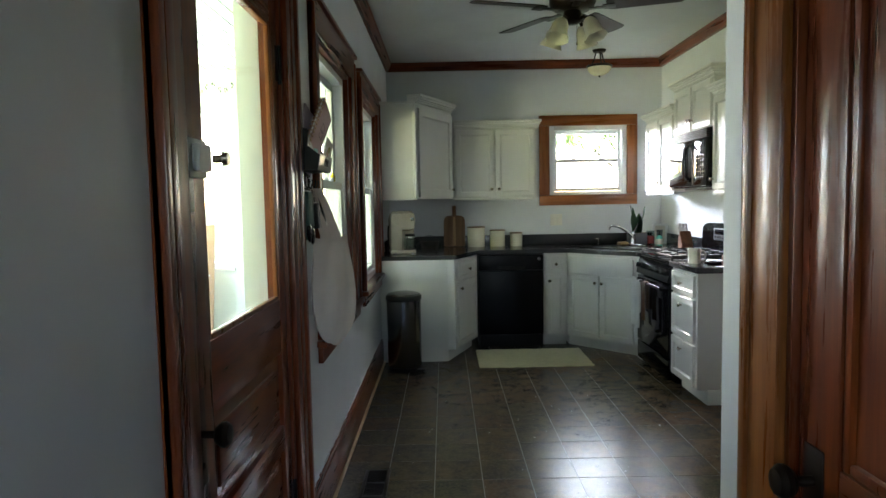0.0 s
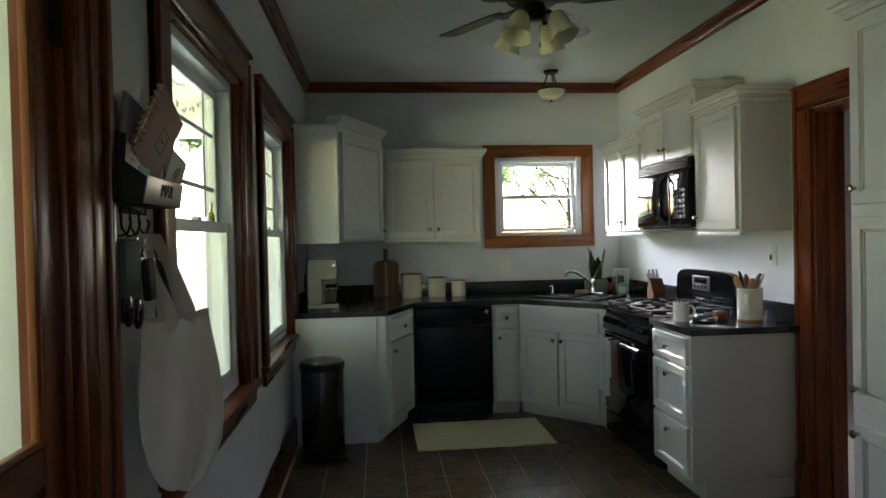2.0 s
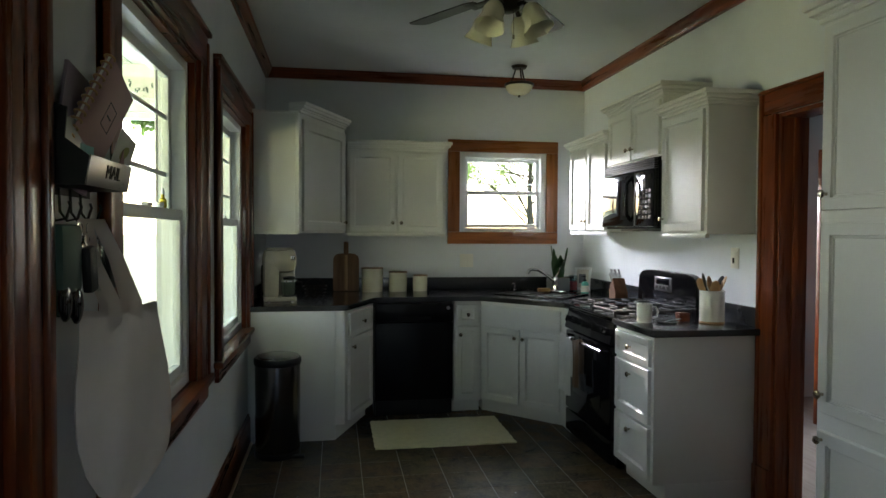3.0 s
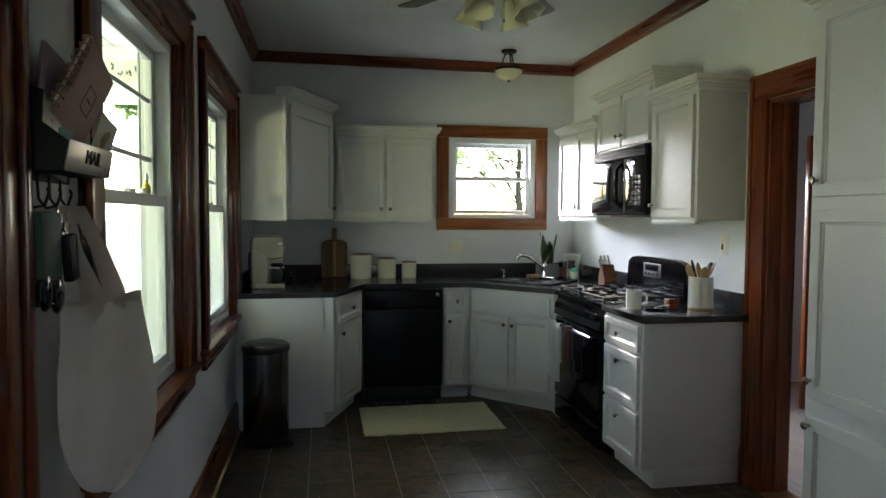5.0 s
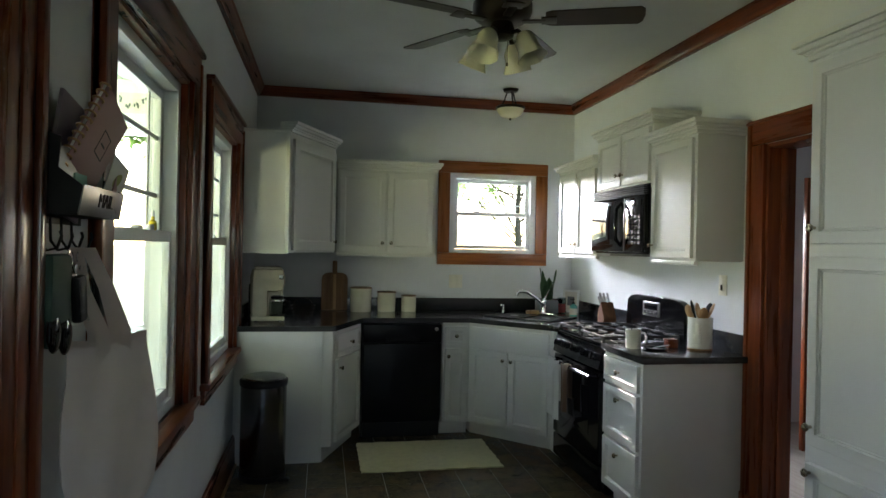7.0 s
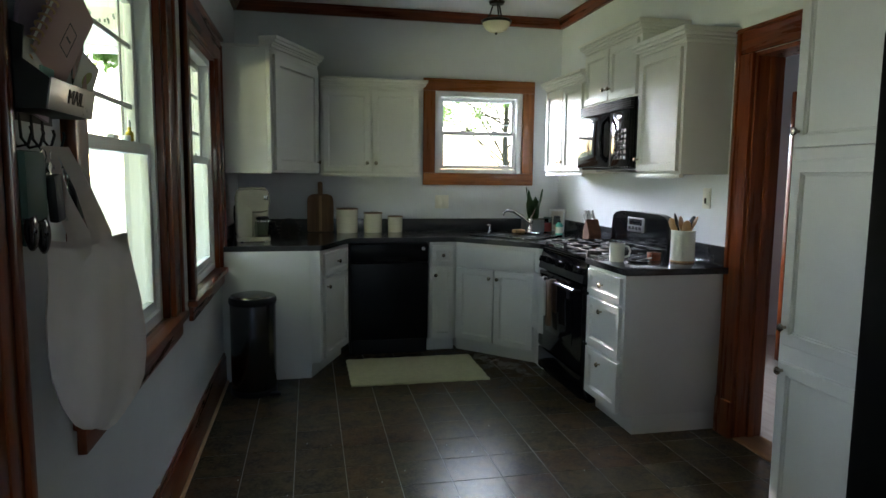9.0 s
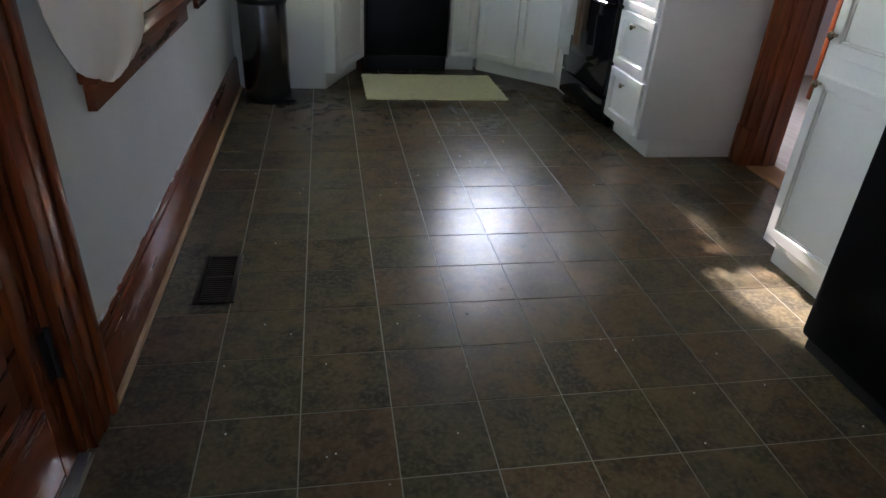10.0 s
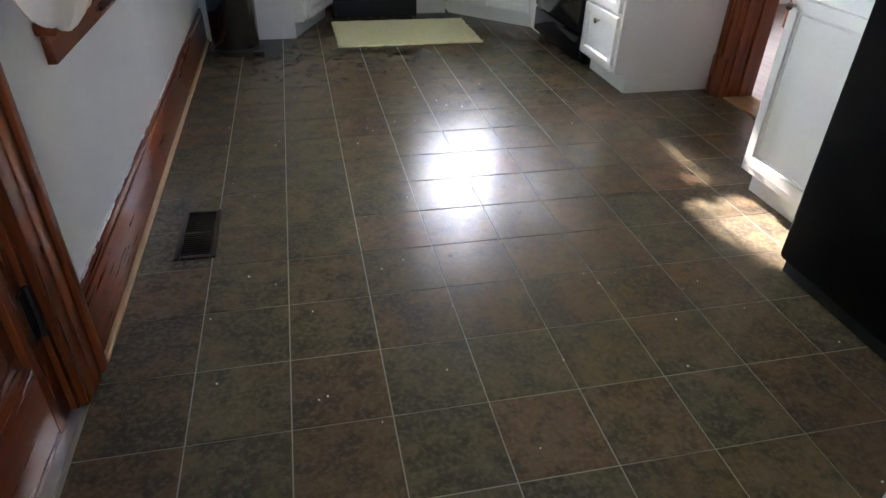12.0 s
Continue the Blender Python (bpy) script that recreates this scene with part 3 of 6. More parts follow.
def hall_door():
    """The wooden panel door in the near partition, closed in its frame."""
    y0, y1, z0, z1 = DH
    T = thing("door_2", pose(0, 0, 0), "glossy reddish wooden panel door, closed, with dark knob", "door", kind="structure")
    f, k = HX + 0.015, HX + 0.055
    a, b = y0 + 0.02, y1 - 0.02
    part("stile", boxes(((f, b - 0.115, 0.01), (k, b, z1 - 0.02), 0.004)), WOODZ, T)
    part("stile", boxes(((f, a, 0.01), (k, a + 0.115, z1 - 0.02), 0.004)), WOODZ, T)
    for p, q in ((0.01, 0.22), (0.79, 0.93), (1.9, z1 - 0.02)):
        part("rail", boxes(((f + 0.001, a + 0.116, p), (k - 0.001, b - 0.116, q), 0.004)), WOODY, T)
    for p, q in ((0.22, 0.79), (0.93, 1.9)):
        part("panel", boxes(((f + 0.016, a + 0.115, p), (k - 0.01, b - 0.115, q), 0)), WOODZ, T, "flat recessed wooden panel")
        part("panel_moulding", boxes(((f + 0.004, b - 0.135, p), (f + 0.02, b - 0.116, q), 0.006), ((f + 0.004, a + 0.116, p), (f + 0.02, a + 0.135, q), 0.006), ((f + 0.004, a + 0.136, p), (f + 0.02, b - 0.136, p + 0.019), 0.006), ((f + 0.004, a + 0.136, q - 0.019), (f + 0.02, b - 0.136, q), 0.006)), WOODZ, T)
    lp = part("lock_plate", boxes(((f - 0.004, b - 0.08, 0.79), (f, b - 0.025, 0.945), 0.003)), BRONZE, T, "dark bronze lock plate")
    part("door_knob", turned([(0.009, 0), (0.009, -0.028), (0.02, -0.034), (0.029, -0.044), (0.03, -0.054), (0.022, -0.064), (0.0, -0.067)], 20, (f - 0.004, b - 0.053, 0.885), "x"), BRONZE, lp, "dark round door knob")
    part("jamb", boxes(((HX, y0, 0), (HX + 0.12, y0 + 0.018, z1), 0.002), ((HX, y1 - 0.018, 0), (HX + 0.12, y1, z1), 0.002), ((HX, y0 + 0.019, z1 - 0.018), (HX + 0.12, y1 - 0.019, z1), 0.002)), WOODZ, T)
    for p, q in ((y0 - 0.121, y0 + 0.004), (y1 - 0.004, y1 + 0.121)):
        part("side_casing", boxes(((HX - 0.02, p, 0), (HX + 0.001, q, z1), 0.005), ((HX - 0.03, p if p < y0 else q - 0.026, 0), (HX, p + 0.026 if p < y0 else q, z1 + 0.13), 0.006)), PINEZ, T, "amber moulded side casing")
    part("head_casing", boxes(((HX - 0.02, y0 - 0.094, z1 + 0.001), (HX + 0.001, y1 + 0.094, z1 + 0.13), 0.005)), PINEX, T)


hall_door()


def side_doorway():
    y0, y1, z0, z1 = DR
    T = thing("door_3", pose(0, 0, 0), "open doorway with dark reddish wooden casing", "doorway", kind="structure")
    part("jamb", boxes(((XR - 0.0, y0, 0), (XR + 0.16, y0 + 0.02, z1), 0.002), ((XR, y1 - 0.02, 0), (XR + 0.16, y1, z1), 0.002), ((XR, y0 + 0.021, z1 - 0.02), (XR + 0.16, y1 - 0.021, z1), 0.002)), WOODZ, T)
    part("door_stop", boxes(((XR + 0.07, y1 - 0.034, 0), (XR + 0.11, y1 - 0.021, z1 - 0.021), 0.002)), WOODZ, T)
    part("side_casing", boxes(((XR - 0.02, y1 - 0.006, 0), (XR + 0.001, y1 + 0.115, z1), 0.005), ((XR - 0.03, y1 + 0.089, 0), (XR, y1 + 0.115, z1 + 0.11), 0.006)), WOODZ, T, "reddish side casing")
    part("side_casing", boxes(((XR - 0.02, y0 - 0.04, 0), (XR + 0.001, y0 + 0.006, z1), 0.005)), WOODZ, T)
    part("plinth_block", boxes(((XR - 0.034, y1 - 0.008, 0), (XR, y1 + 0.121, 0.2), 0.006)), WOODZ, T)
    part("head_casing", boxes(((XR - 0.02, y0 - 0.04, z1 + 0.001), (XR + 0.001, y1 + 0.088, z1 + 0.115), 0.005), ((XR - 0.03, y0 - 0.04, z1 + 0.111), (XR, y1 + 0.125, z1 + 0.13), 0.005)), WOODY, T, "reddish head casing")
    part("threshold", boxes(((XR - 0.01, y0 + 0.021, 0), (XR + 0.16, y1 - 0.021, 0.012), 0.005)), SIDEFLOOR, T, "worn wooden threshold")


side_doorway()

# ---- the room past the side doorway ----
structure("floor_side_room", boxes(((XR + 0.16, 1.4, -0.12), (6.0, 6.2, -0.002), 0)), PALEFLOOR, "pale worn floorboards of the next room", "floor")
structure("ceiling_side_room", boxes(((XR + 0.16, 1.4, 2.6), (6.0, 6.2, 2.7), 0)), CEIL, "plain white ceiling of the next room", "ceiling")
structure("wall_side_room_back", walled("y", 6.05, 6.2, XR + 0.16, 6.0, -0.002, 2.6, [(2.72, 3.4, 0.7, 1.9)]), WALL, "white painted wall with a window opening", "wall")
structure("wall_side_room_far", walled("x", 6.0, 6.12, 1.4, 6.2, -0.12, 2.7), WALL, "white painted wall of the next room", "wall")
structure("wall_side_room_near", walled("y", 1.28, 1.4, XR + 0.16, 6.12, -0.12, 2.7), WALL, "white painted wall of the next room", "wall")


structure("wall_side_room_return", walled("x", 4.46, 4.58, 5.2, 6.05, -0.002, 2.6), WALL, "white painted wall return of the next room", "wall")


def side_room_door():
    T = thing("door_4", pose(3.655, 5.26, 0), "dark reddish panel door standing open in the next room", "door", kind="structure")
    for a, b in ((0.01, 0.12), (0.68, 0.79)):
        part("stile", boxes(((a, 0, 0.01), (b, 0.04, 2.03), 0.004)), WOODZ, T)
    for p, q in ((0.01, 0.22), (0.86, 1.0), (1.92, 2.03)):
        part("rail", boxes(((0.121, 0.001, p), (0.679, 0.039, q), 0.004)), WOODX, T)
    for a, b in ((0.12, 0.4), (0.4, 0.68)):
        for p, q in ((0.22, 0.86), (1.0, 1.92)):
            part("panel", boxes(((a, 0.018, p), (b, 0.03, q), 0)), WOODZ, T)
    part("mullion", boxes(((0.36, 0.002, 0.22), (0.44, 0.038, 1.92), 0.004)), WOODZ, T)
    lp = part("lock_plate", boxes(((0.03, -0.004, 0.72), (0.075, 0, 0.93), 0.002)), BLACKM, T, "black lock plate")
    part("door_knob", turned([(0.009, 0), (0.009, -0.03), (0.026, -0.036), (0.03, -0.05), (0.02, -0.062), (0, -0.064)], 16, (0.052, -0.004, 0.85), "y"), BLACKM, lp)
    for z in (0.3, 1.75):
        part("hinge", boxes(((0.785, -0.003, z - 0.05), (0.803, 0.043, z + 0.05), 0.002)), BLACKM, T, "black butt hinge")


side_room_door()


# ---- cabinets ----
def panel_door(w, h, m=Matrix(), t=0.019, rail=0.055):
    """A framed cabinet front facing -y, its lower left corner at the origin, with a recessed field."""
    bm = bmesh.new()
    box(bm, (0, -t, 0), (w, 0, h), 0)
    bm.faces.ensure_lookup_table()
    front = min(bm.faces, key=lambda f: f.calc_center_median().y)
    rail = min(rail, w * 0.28, h * 0.28)
    for thick, depth in ((0.003, 0.002), (rail, 0), (0.005, -0.008), (0.006, 0.0), (0.004, -0.004)):
        bmesh.ops.inset_region(bm, faces=[front], thickness=thick, depth=depth)
    return moved(bm, m)


def knob_bm(x, z, y=-0.022):
    return turned([(0.006, 0), (0.005, -0.012), (0.013, -0.017), (0.015, -0.022), (0.012, -0.027), (0, -0.029)], 14, (x, y, z), "y")


def front(T, name, x, z, w, h, knob=None, label=""):
    D = part(name, panel_door(w, h, Matrix.Translation((x, 0, z))), CAB, T, label)
    if knob:
        part("knob", knob_bm(x + knob[0], z + knob[1]), BRASS, D, "small pewter knob")
    return D


def crown_run(w, d, z, left=True, right=True, h=0.075):
    """Cabinet crown: stepped moulding on the front and open sides, local coordinates, front at y=0."""
    bm = bmesh.new()
    for o, a, b in ((0.012, 0.0, 0.02), (0.022, 0.02, 0.032), (0.038, 0.032, 0.052), (0.05, 0.052, h)):
        box(bm, (-o if left else 0, -o, z + a), (w + (o if right else 0), d, z + b), 0.004)
    return bm


def upper(name, m, w, d, z0, z1, doors, label, left=True, right=True):
    """Wall cabinet, front at local y=0 facing -y; z1 is the body's top, its crown above."""
    T = thing(name, m, label, "cabinet", "kitchen wall cabinets")
    part("body", boxes(((0, 0.0, z0), (w, d, z1), 0.003)), CAB, T)
    part("light_rail", boxes(((0.004, -0.006, z0 - 0.022), (w - 0.004, 0.02, z0), 0.004)), CAB, T)
    part("crown", crown_run(w, d, z1, left, right), CAB, T, "stepped painted crown moulding")
    n, g = len(doors), 0.022
    dw = (w - 2 * g - (n - 1) * 0.02) / n
    for i, side in enumerate(doors):
        front(T, "door", g + i * (dw + 0.02), z0 + 0.015, dw, z1 - z0 - 0.035, ((dw - 0.025 if side == "r" else 0.025), 0.07))
    return T


MR = pose(0, 0, 0, 0, 0, -90)
UX, UY = XR - 0.285, YB - 0.33
upper("wall_cabinet", Matrix.Translation((0.262, UY, 0)), 0.80, 0.328, 1.40, 2.07, "rl", "cream painted wall cabinet with two framed doors", False, True)
upper("wall_cabinet", Matrix.Translation((UX, 4.66, 0)) @ MR, 0.463, 0.283, 1.41, 2.09, "l", "cream painted tall wall cabinet beside the microwave")
upper("wall_cabinet", Matrix.Translation((UX, 5.435, 0)) @ MR, 0.772, 0.283, 1.87, 2.235, "rl", "cream painted short wall cabinet above the microwave")
upper("wall_cabinet", Matrix.Translation((UX, 6.18, 0)) @ MR, 0.742, 0.283, 1.42, 2.075, "rl", "cream painted wall cabinet between window and microwave", True, False)


def diagonal_upper():
    """The angled corner cabinet: a plain end panel towards the room, then one door set askew to the back run."""
    T = thing("corner_wall_cabinet", pose(0, 0, 0), "cream painted angled corner wall cabinet, taller than its neighbours", "cabinet", "kitchen wall cabinets")
    y0, top = 5.60, 2.225
    p, q = Vector((XL + 0.325, y0, 0)), Vector((0.245, UY, 0))
    part("body", prism([(XL + 0.002, y0), (p.x, y0), (q.x, q.y), (q.x, YB - 0.002), (XL + 0.002, YB - 0.002)], 1.40, top, 0.003), CAB, T)
    part("end_panel", boxes(((XL + 0.003, y0 - 0.007, 1.392), (p.x - 0.022, y0 - 0.001, top - 0.012), 0.002)), CAB, T, "plain painted end panel")
    part("face_stile", boxes(((p.x - 0.021, y0 - 0.012, 1.392), (p.x + 0.004, y0 - 0.001, top - 0.004), 0.003)), CAB, T)
    d = (q - p).normalized()
    L = (q - p).length
    m = Matrix.Translation(p) @ pose(0, 0, 0, 0, 0, math.degrees(math.atan2(d.y, d.x)))
    D = part("door", moved(panel_door(L - 0.07, top - 1.455, rail=0.09), m @ Matrix.Translation((0.045, 0, 1.415))), CAB, T)
    part("knob", moved(knob_bm(L - 0.06, 1.485), m), BRASS, D, "small pewter knob")
    bm = bmesh.new()
    for o, a, b in ((0.012, 0.0, 0.02), (0.022, 0.02, 0.032), (0.038, 0.032, 0.052), (0.05, 0.052, 0.075)):
        box(bm, (0.01, -o, top + a), (L + o * 0.4, 0.08, top + b), 0.003)
    part("crown", moved(bm, m), CAB, T, "stepped painted crown moulding")
    part("top_lip", boxes(((XL + 0.003, y0 - 0.012, top - 0.008), (p.x, y0 + 0.02, top + 0.008), 0.003)), CAB, T)


diagonal_upper()

CT, CB = 0.915, 0.878   # worktop top and underside
BF = 5.985              # face of the back run


def base_cabinet(name, m, w, d, label, fronts, toe=0.07):
    """Base cabinet, front at local y=0 facing -y. fronts: (name, x, z, w, h, knob)."""
    T = thing(name, m, label, "cabinet", "kitchen base cabinets")
    part("body", boxes(((0, 0, 0.1), (w, d, CB), 0.003)), CAB, T)
    part("toe_kick", boxes(((0, toe, 0), (w, d, 0.1), 0.002)), CAB, T)
    for fr in fronts:
        front(T, *fr)
    return T


# angled cabinet next to the window-side end panel
P0, P1 = Vector((0.238, 5.478, 0)), Vector((0.455, BF, 0))
DA = (P1 - P0).normalized()
LA = (P1 - P0).length
T = thing("corner_base_cabinet", pose(0, 0, 0), "cream painted angled base cabinet with plain end panel", "cabinet", "kitchen base cabinets")
part("body", prism([(XL + 0.002, 5.478), (0.238, 5.478), (0.455, BF), (0.455, YB - 0.002), (XL + 0.002, YB - 0.002)], 0.1, CB, 0.003), CAB, T)
part("toe_kick", prism([(XL + 0.022, 5.481), (0.176, 5.481), (0.40, 6.05), (0.40, YB - 0.002), (XL + 0.022, YB - 0.002)], 0, 0.1), CAB, T)
part("end_panel", boxes(((XL + 0.022, 5.47, 0.0), (0.172, 5.477, CB), 0.002)), CAB, T, "plain painted end panel")
MA = Matrix.Translation(P0) @ pose(0, 0, 0, 0, 0, math.degrees(math.atan2(DA.y, DA.x)))
D = part("drawer", moved(panel_door(LA - 0.1, 0.15, rail=0.03), MA @ Matrix.Translation((0.05, 0, 0.70))), CAB, T)
part("knob", moved(knob_bm(LA / 2, 0.775), MA), BRASS, D, "small pewter knob")
D = part("door", moved(panel_door(LA - 0.1, 0.56), MA @ Matrix.Translation((0.05, 0, 0.12))), CAB, T)
part("knob", moved(knob_bm(0.08, 0.62), MA), BRASS, D, "small pewter knob")

base_cabinet("base_cabinet", Matrix.Translation((1.084, BF, 0)), 0.216, 0.63, "narrow cream painted base cabinet beside the dishwasher",
             [("drawer", 0.02, 0.70, 0.17, 0.15, (0.085, 0.075)), ("door", 0.02, 0.12, 0.17, 0.56, (0.025, 0.5))])

# diagonal sink cabinet
S0, S1 = Vector((1.30, BF, 0)), Vector((1.79, 5.455, 0))
DS = (S1 - S0).normalized()
LS = (S1 - S0).length
MS = Matrix.Translation(S0) @ pose(0, 0, 0, 0, 0, math.degrees(math.atan2(DS.y, DS.x)))
T = thing("sink_cabinet", pose(0, 0, 0), "cream painted diagonal sink cabinet with two doors", "cabinet", "kitchen base cabinets")
part("body", prism([(1.302, BF), (1.79, 5.455), (1.79, 5.392), (XR - 0.003, 5.392), (XR - 0.003, YB - 0.002), (1.302, YB - 0.002)], 0.1, CB, 0.003), CAB, T)
part("toe_kick", prism([(1.33, 6.06), (1.82, 5.56), (1.82, 5.395), (XR - 0.003, 5.395), (XR - 0.003, YB - 0.002), (1.33, YB - 0.002)], 0, 0.1), CAB, T)
part("false_front", moved(boxes(((0.03, -0.019, 0.70), (LS - 0.03, 0, 0.85), 0.004)), MS), CAB, T)
wd = (LS - 0.08) / 2
for i in range(2):
    D = part("door", moved(panel_door(wd, 0.56), MS @ Matrix.Translation((0.03 + i * (wd + 0.02), 0, 0.12))), CAB, T)
    part("knob", moved(knob_bm(0.03 + (wd - 0.025 if i == 0 else wd + 0.045), 0.62), MS), BRASS, D, "small pewter knob")

base_cabinet("drawer_cabinet", Matrix.Translation((1.80, 4.622, 0)) @ MR, 0.45, 0.58, "cream painted three-drawer base cabinet at the run's end",
             [("drawer", 0.025, 0.715, 0.40, 0.14, (0.2, 0.07)), ("drawer", 0.025, 0.41, 0.40, 0.285, (0.2, 0.225)), ("drawer", 0.025, 0.115, 0.40, 0.275, (0.2, 0.215))])

# worktop
WT = [(XL + 0.002, 5.452), (0.255, 5.452), (0.47, 5.955), (1.285, 5.955), (1.775, 5.432), (1.775, 5.388), (XR - 0.002, 5.388), (XR - 0.002, YB - 0.002), (XL + 0.002, YB - 0.002)]
T = thing("worktop", pose(0, 0, 0), "dark grey laminate worktop round the sink corner", "worktop")
part("slab", prism(WT, CB + 0.001, CT, 0.006), COUNTER, T)
part("backsplash", boxes(((XL + 0.02, YB - 0.02, CT), (XR - 0.003, YB - 0.001, CT + 0.105), 0.004)), COUNTER, T)
part("side_splash", boxes(((XL + 0.001, 5.46, CT), (XL + 0.019, YB - 0.001, CT + 0.105), 0.004)), COUNTER, T)
part("side_splash", boxes(((XR - 0.02, 5.39, CT), (XR - 0.001, YB - 0.021, CT + 0.105), 0.004)), COUNTER, T)
T = thing("worktop", pose(0, 0, 0), "dark grey laminate worktop on the drawer cabinet", "worktop")
part("slab", boxes(((1.77, 4.118, CB + 0.001), (XR - 0.002, 4.622, CT), 0.006)), COUNTER, T)
part("side_splash", boxes(((XR - 0.02, 4.155, CT), (XR - 0.001, 4.62, CT + 0.105), 0.004)), COUNTER, T)


# dishwasher
T = thing("dishwasher", pose(0.467, BF, 0), "black built-in dishwasher under the worktop", "dishwasher")
part("body", boxes(((0.002, 0.03, 0.0), (0.606, 0.6, CB - 0.004), 0.002)), BLACKM, T)
part("door", boxes(((0.003, -0.025, 0.12), (0.605, 0.03, 0.72), 0.008)), DISHB, T)
cp = part("control_panel", boxes(((0.003, -0.03, 0.725), (0.605, 0.03, 0.868), 0.01)), DISHB, T)
part("handle_recess", boxes(((0.18, -0.034, 0.735), (0.43, -0.029, 0.765), 0.003)), BLACKM, cp)
part("dial", turned([(0.014, 0), (0.014, -0.008), (0.01, -0.012), (0, -0.012)], 16, (0.565, -0.03, 0.83), "y"), STEEL, cp, "small pale control dial")
part("toe_panel", boxes(((0.01, 0.0, 0.005), (0.598, 0.03, 0.115), 0.004)), BLACKM, T)


# pantry
PX, PY0, PY1 = 1.845, 2.575, 3.09
T = thing("pantry_cabinet", Matrix.Translation((PX, PY1, 0)) @ MR, "tall cream painted pantry cabinet with stacked doors", "cabinet")
w, d = PY1 - PY0, 0.535
part("body", boxes(((0, 0, 0.085), (w, d, 2.135), 0.003)), CAB, T)
part("toe_kick", boxes(((0.03, 0.04, 0), (w, d, 0.085), 0.002)), CAB, T)
part("crown", crown_run(w, d, 2.135), CAB, T, "stepped painted crown moulding")
front(T, "door", 0.025, 1.492, w - 0.05, 0.625, (0.025, 0.055))
front(T, "door", 0.025, 0.797, w - 0.05, 0.652, (0.025, 0.065))
front(T, "door", 0.025, 0.12, w - 0.05, 0.612, (0.025, 0.585))


# fridge
T = thing("fridge", Matrix.Translation((1.615, 2.535, 0)) @ MR, "black upright fridge with two doors", "fridge")
part("body", boxes(((0.0, 0.07, 0.03), (0.9, 0.76, 1.775), 0.008)), FRIDGE, T)
for a, b, hx in ((0.003, 0.448, 0.40), (0.453, 0.897, 0.50)):
    D = part("door", boxes(((a, 0.0, 0.06), (b, 0.066, 1.77), 0.018)), FRIDGE, T)
    part("handle", tube([(hx, 0.0, 0.55), (hx, -0.045, 0.6), (hx, -0.05, 1.0), (hx, -0.045, 1.45), (hx, 0.0, 1.5)], 0.013), BLACKM, D)
part("kick_grille", boxes(((0.01, 0.03, 0.005), (0.89, 0.07, 0.055), 0.004)), BLACKM, T)


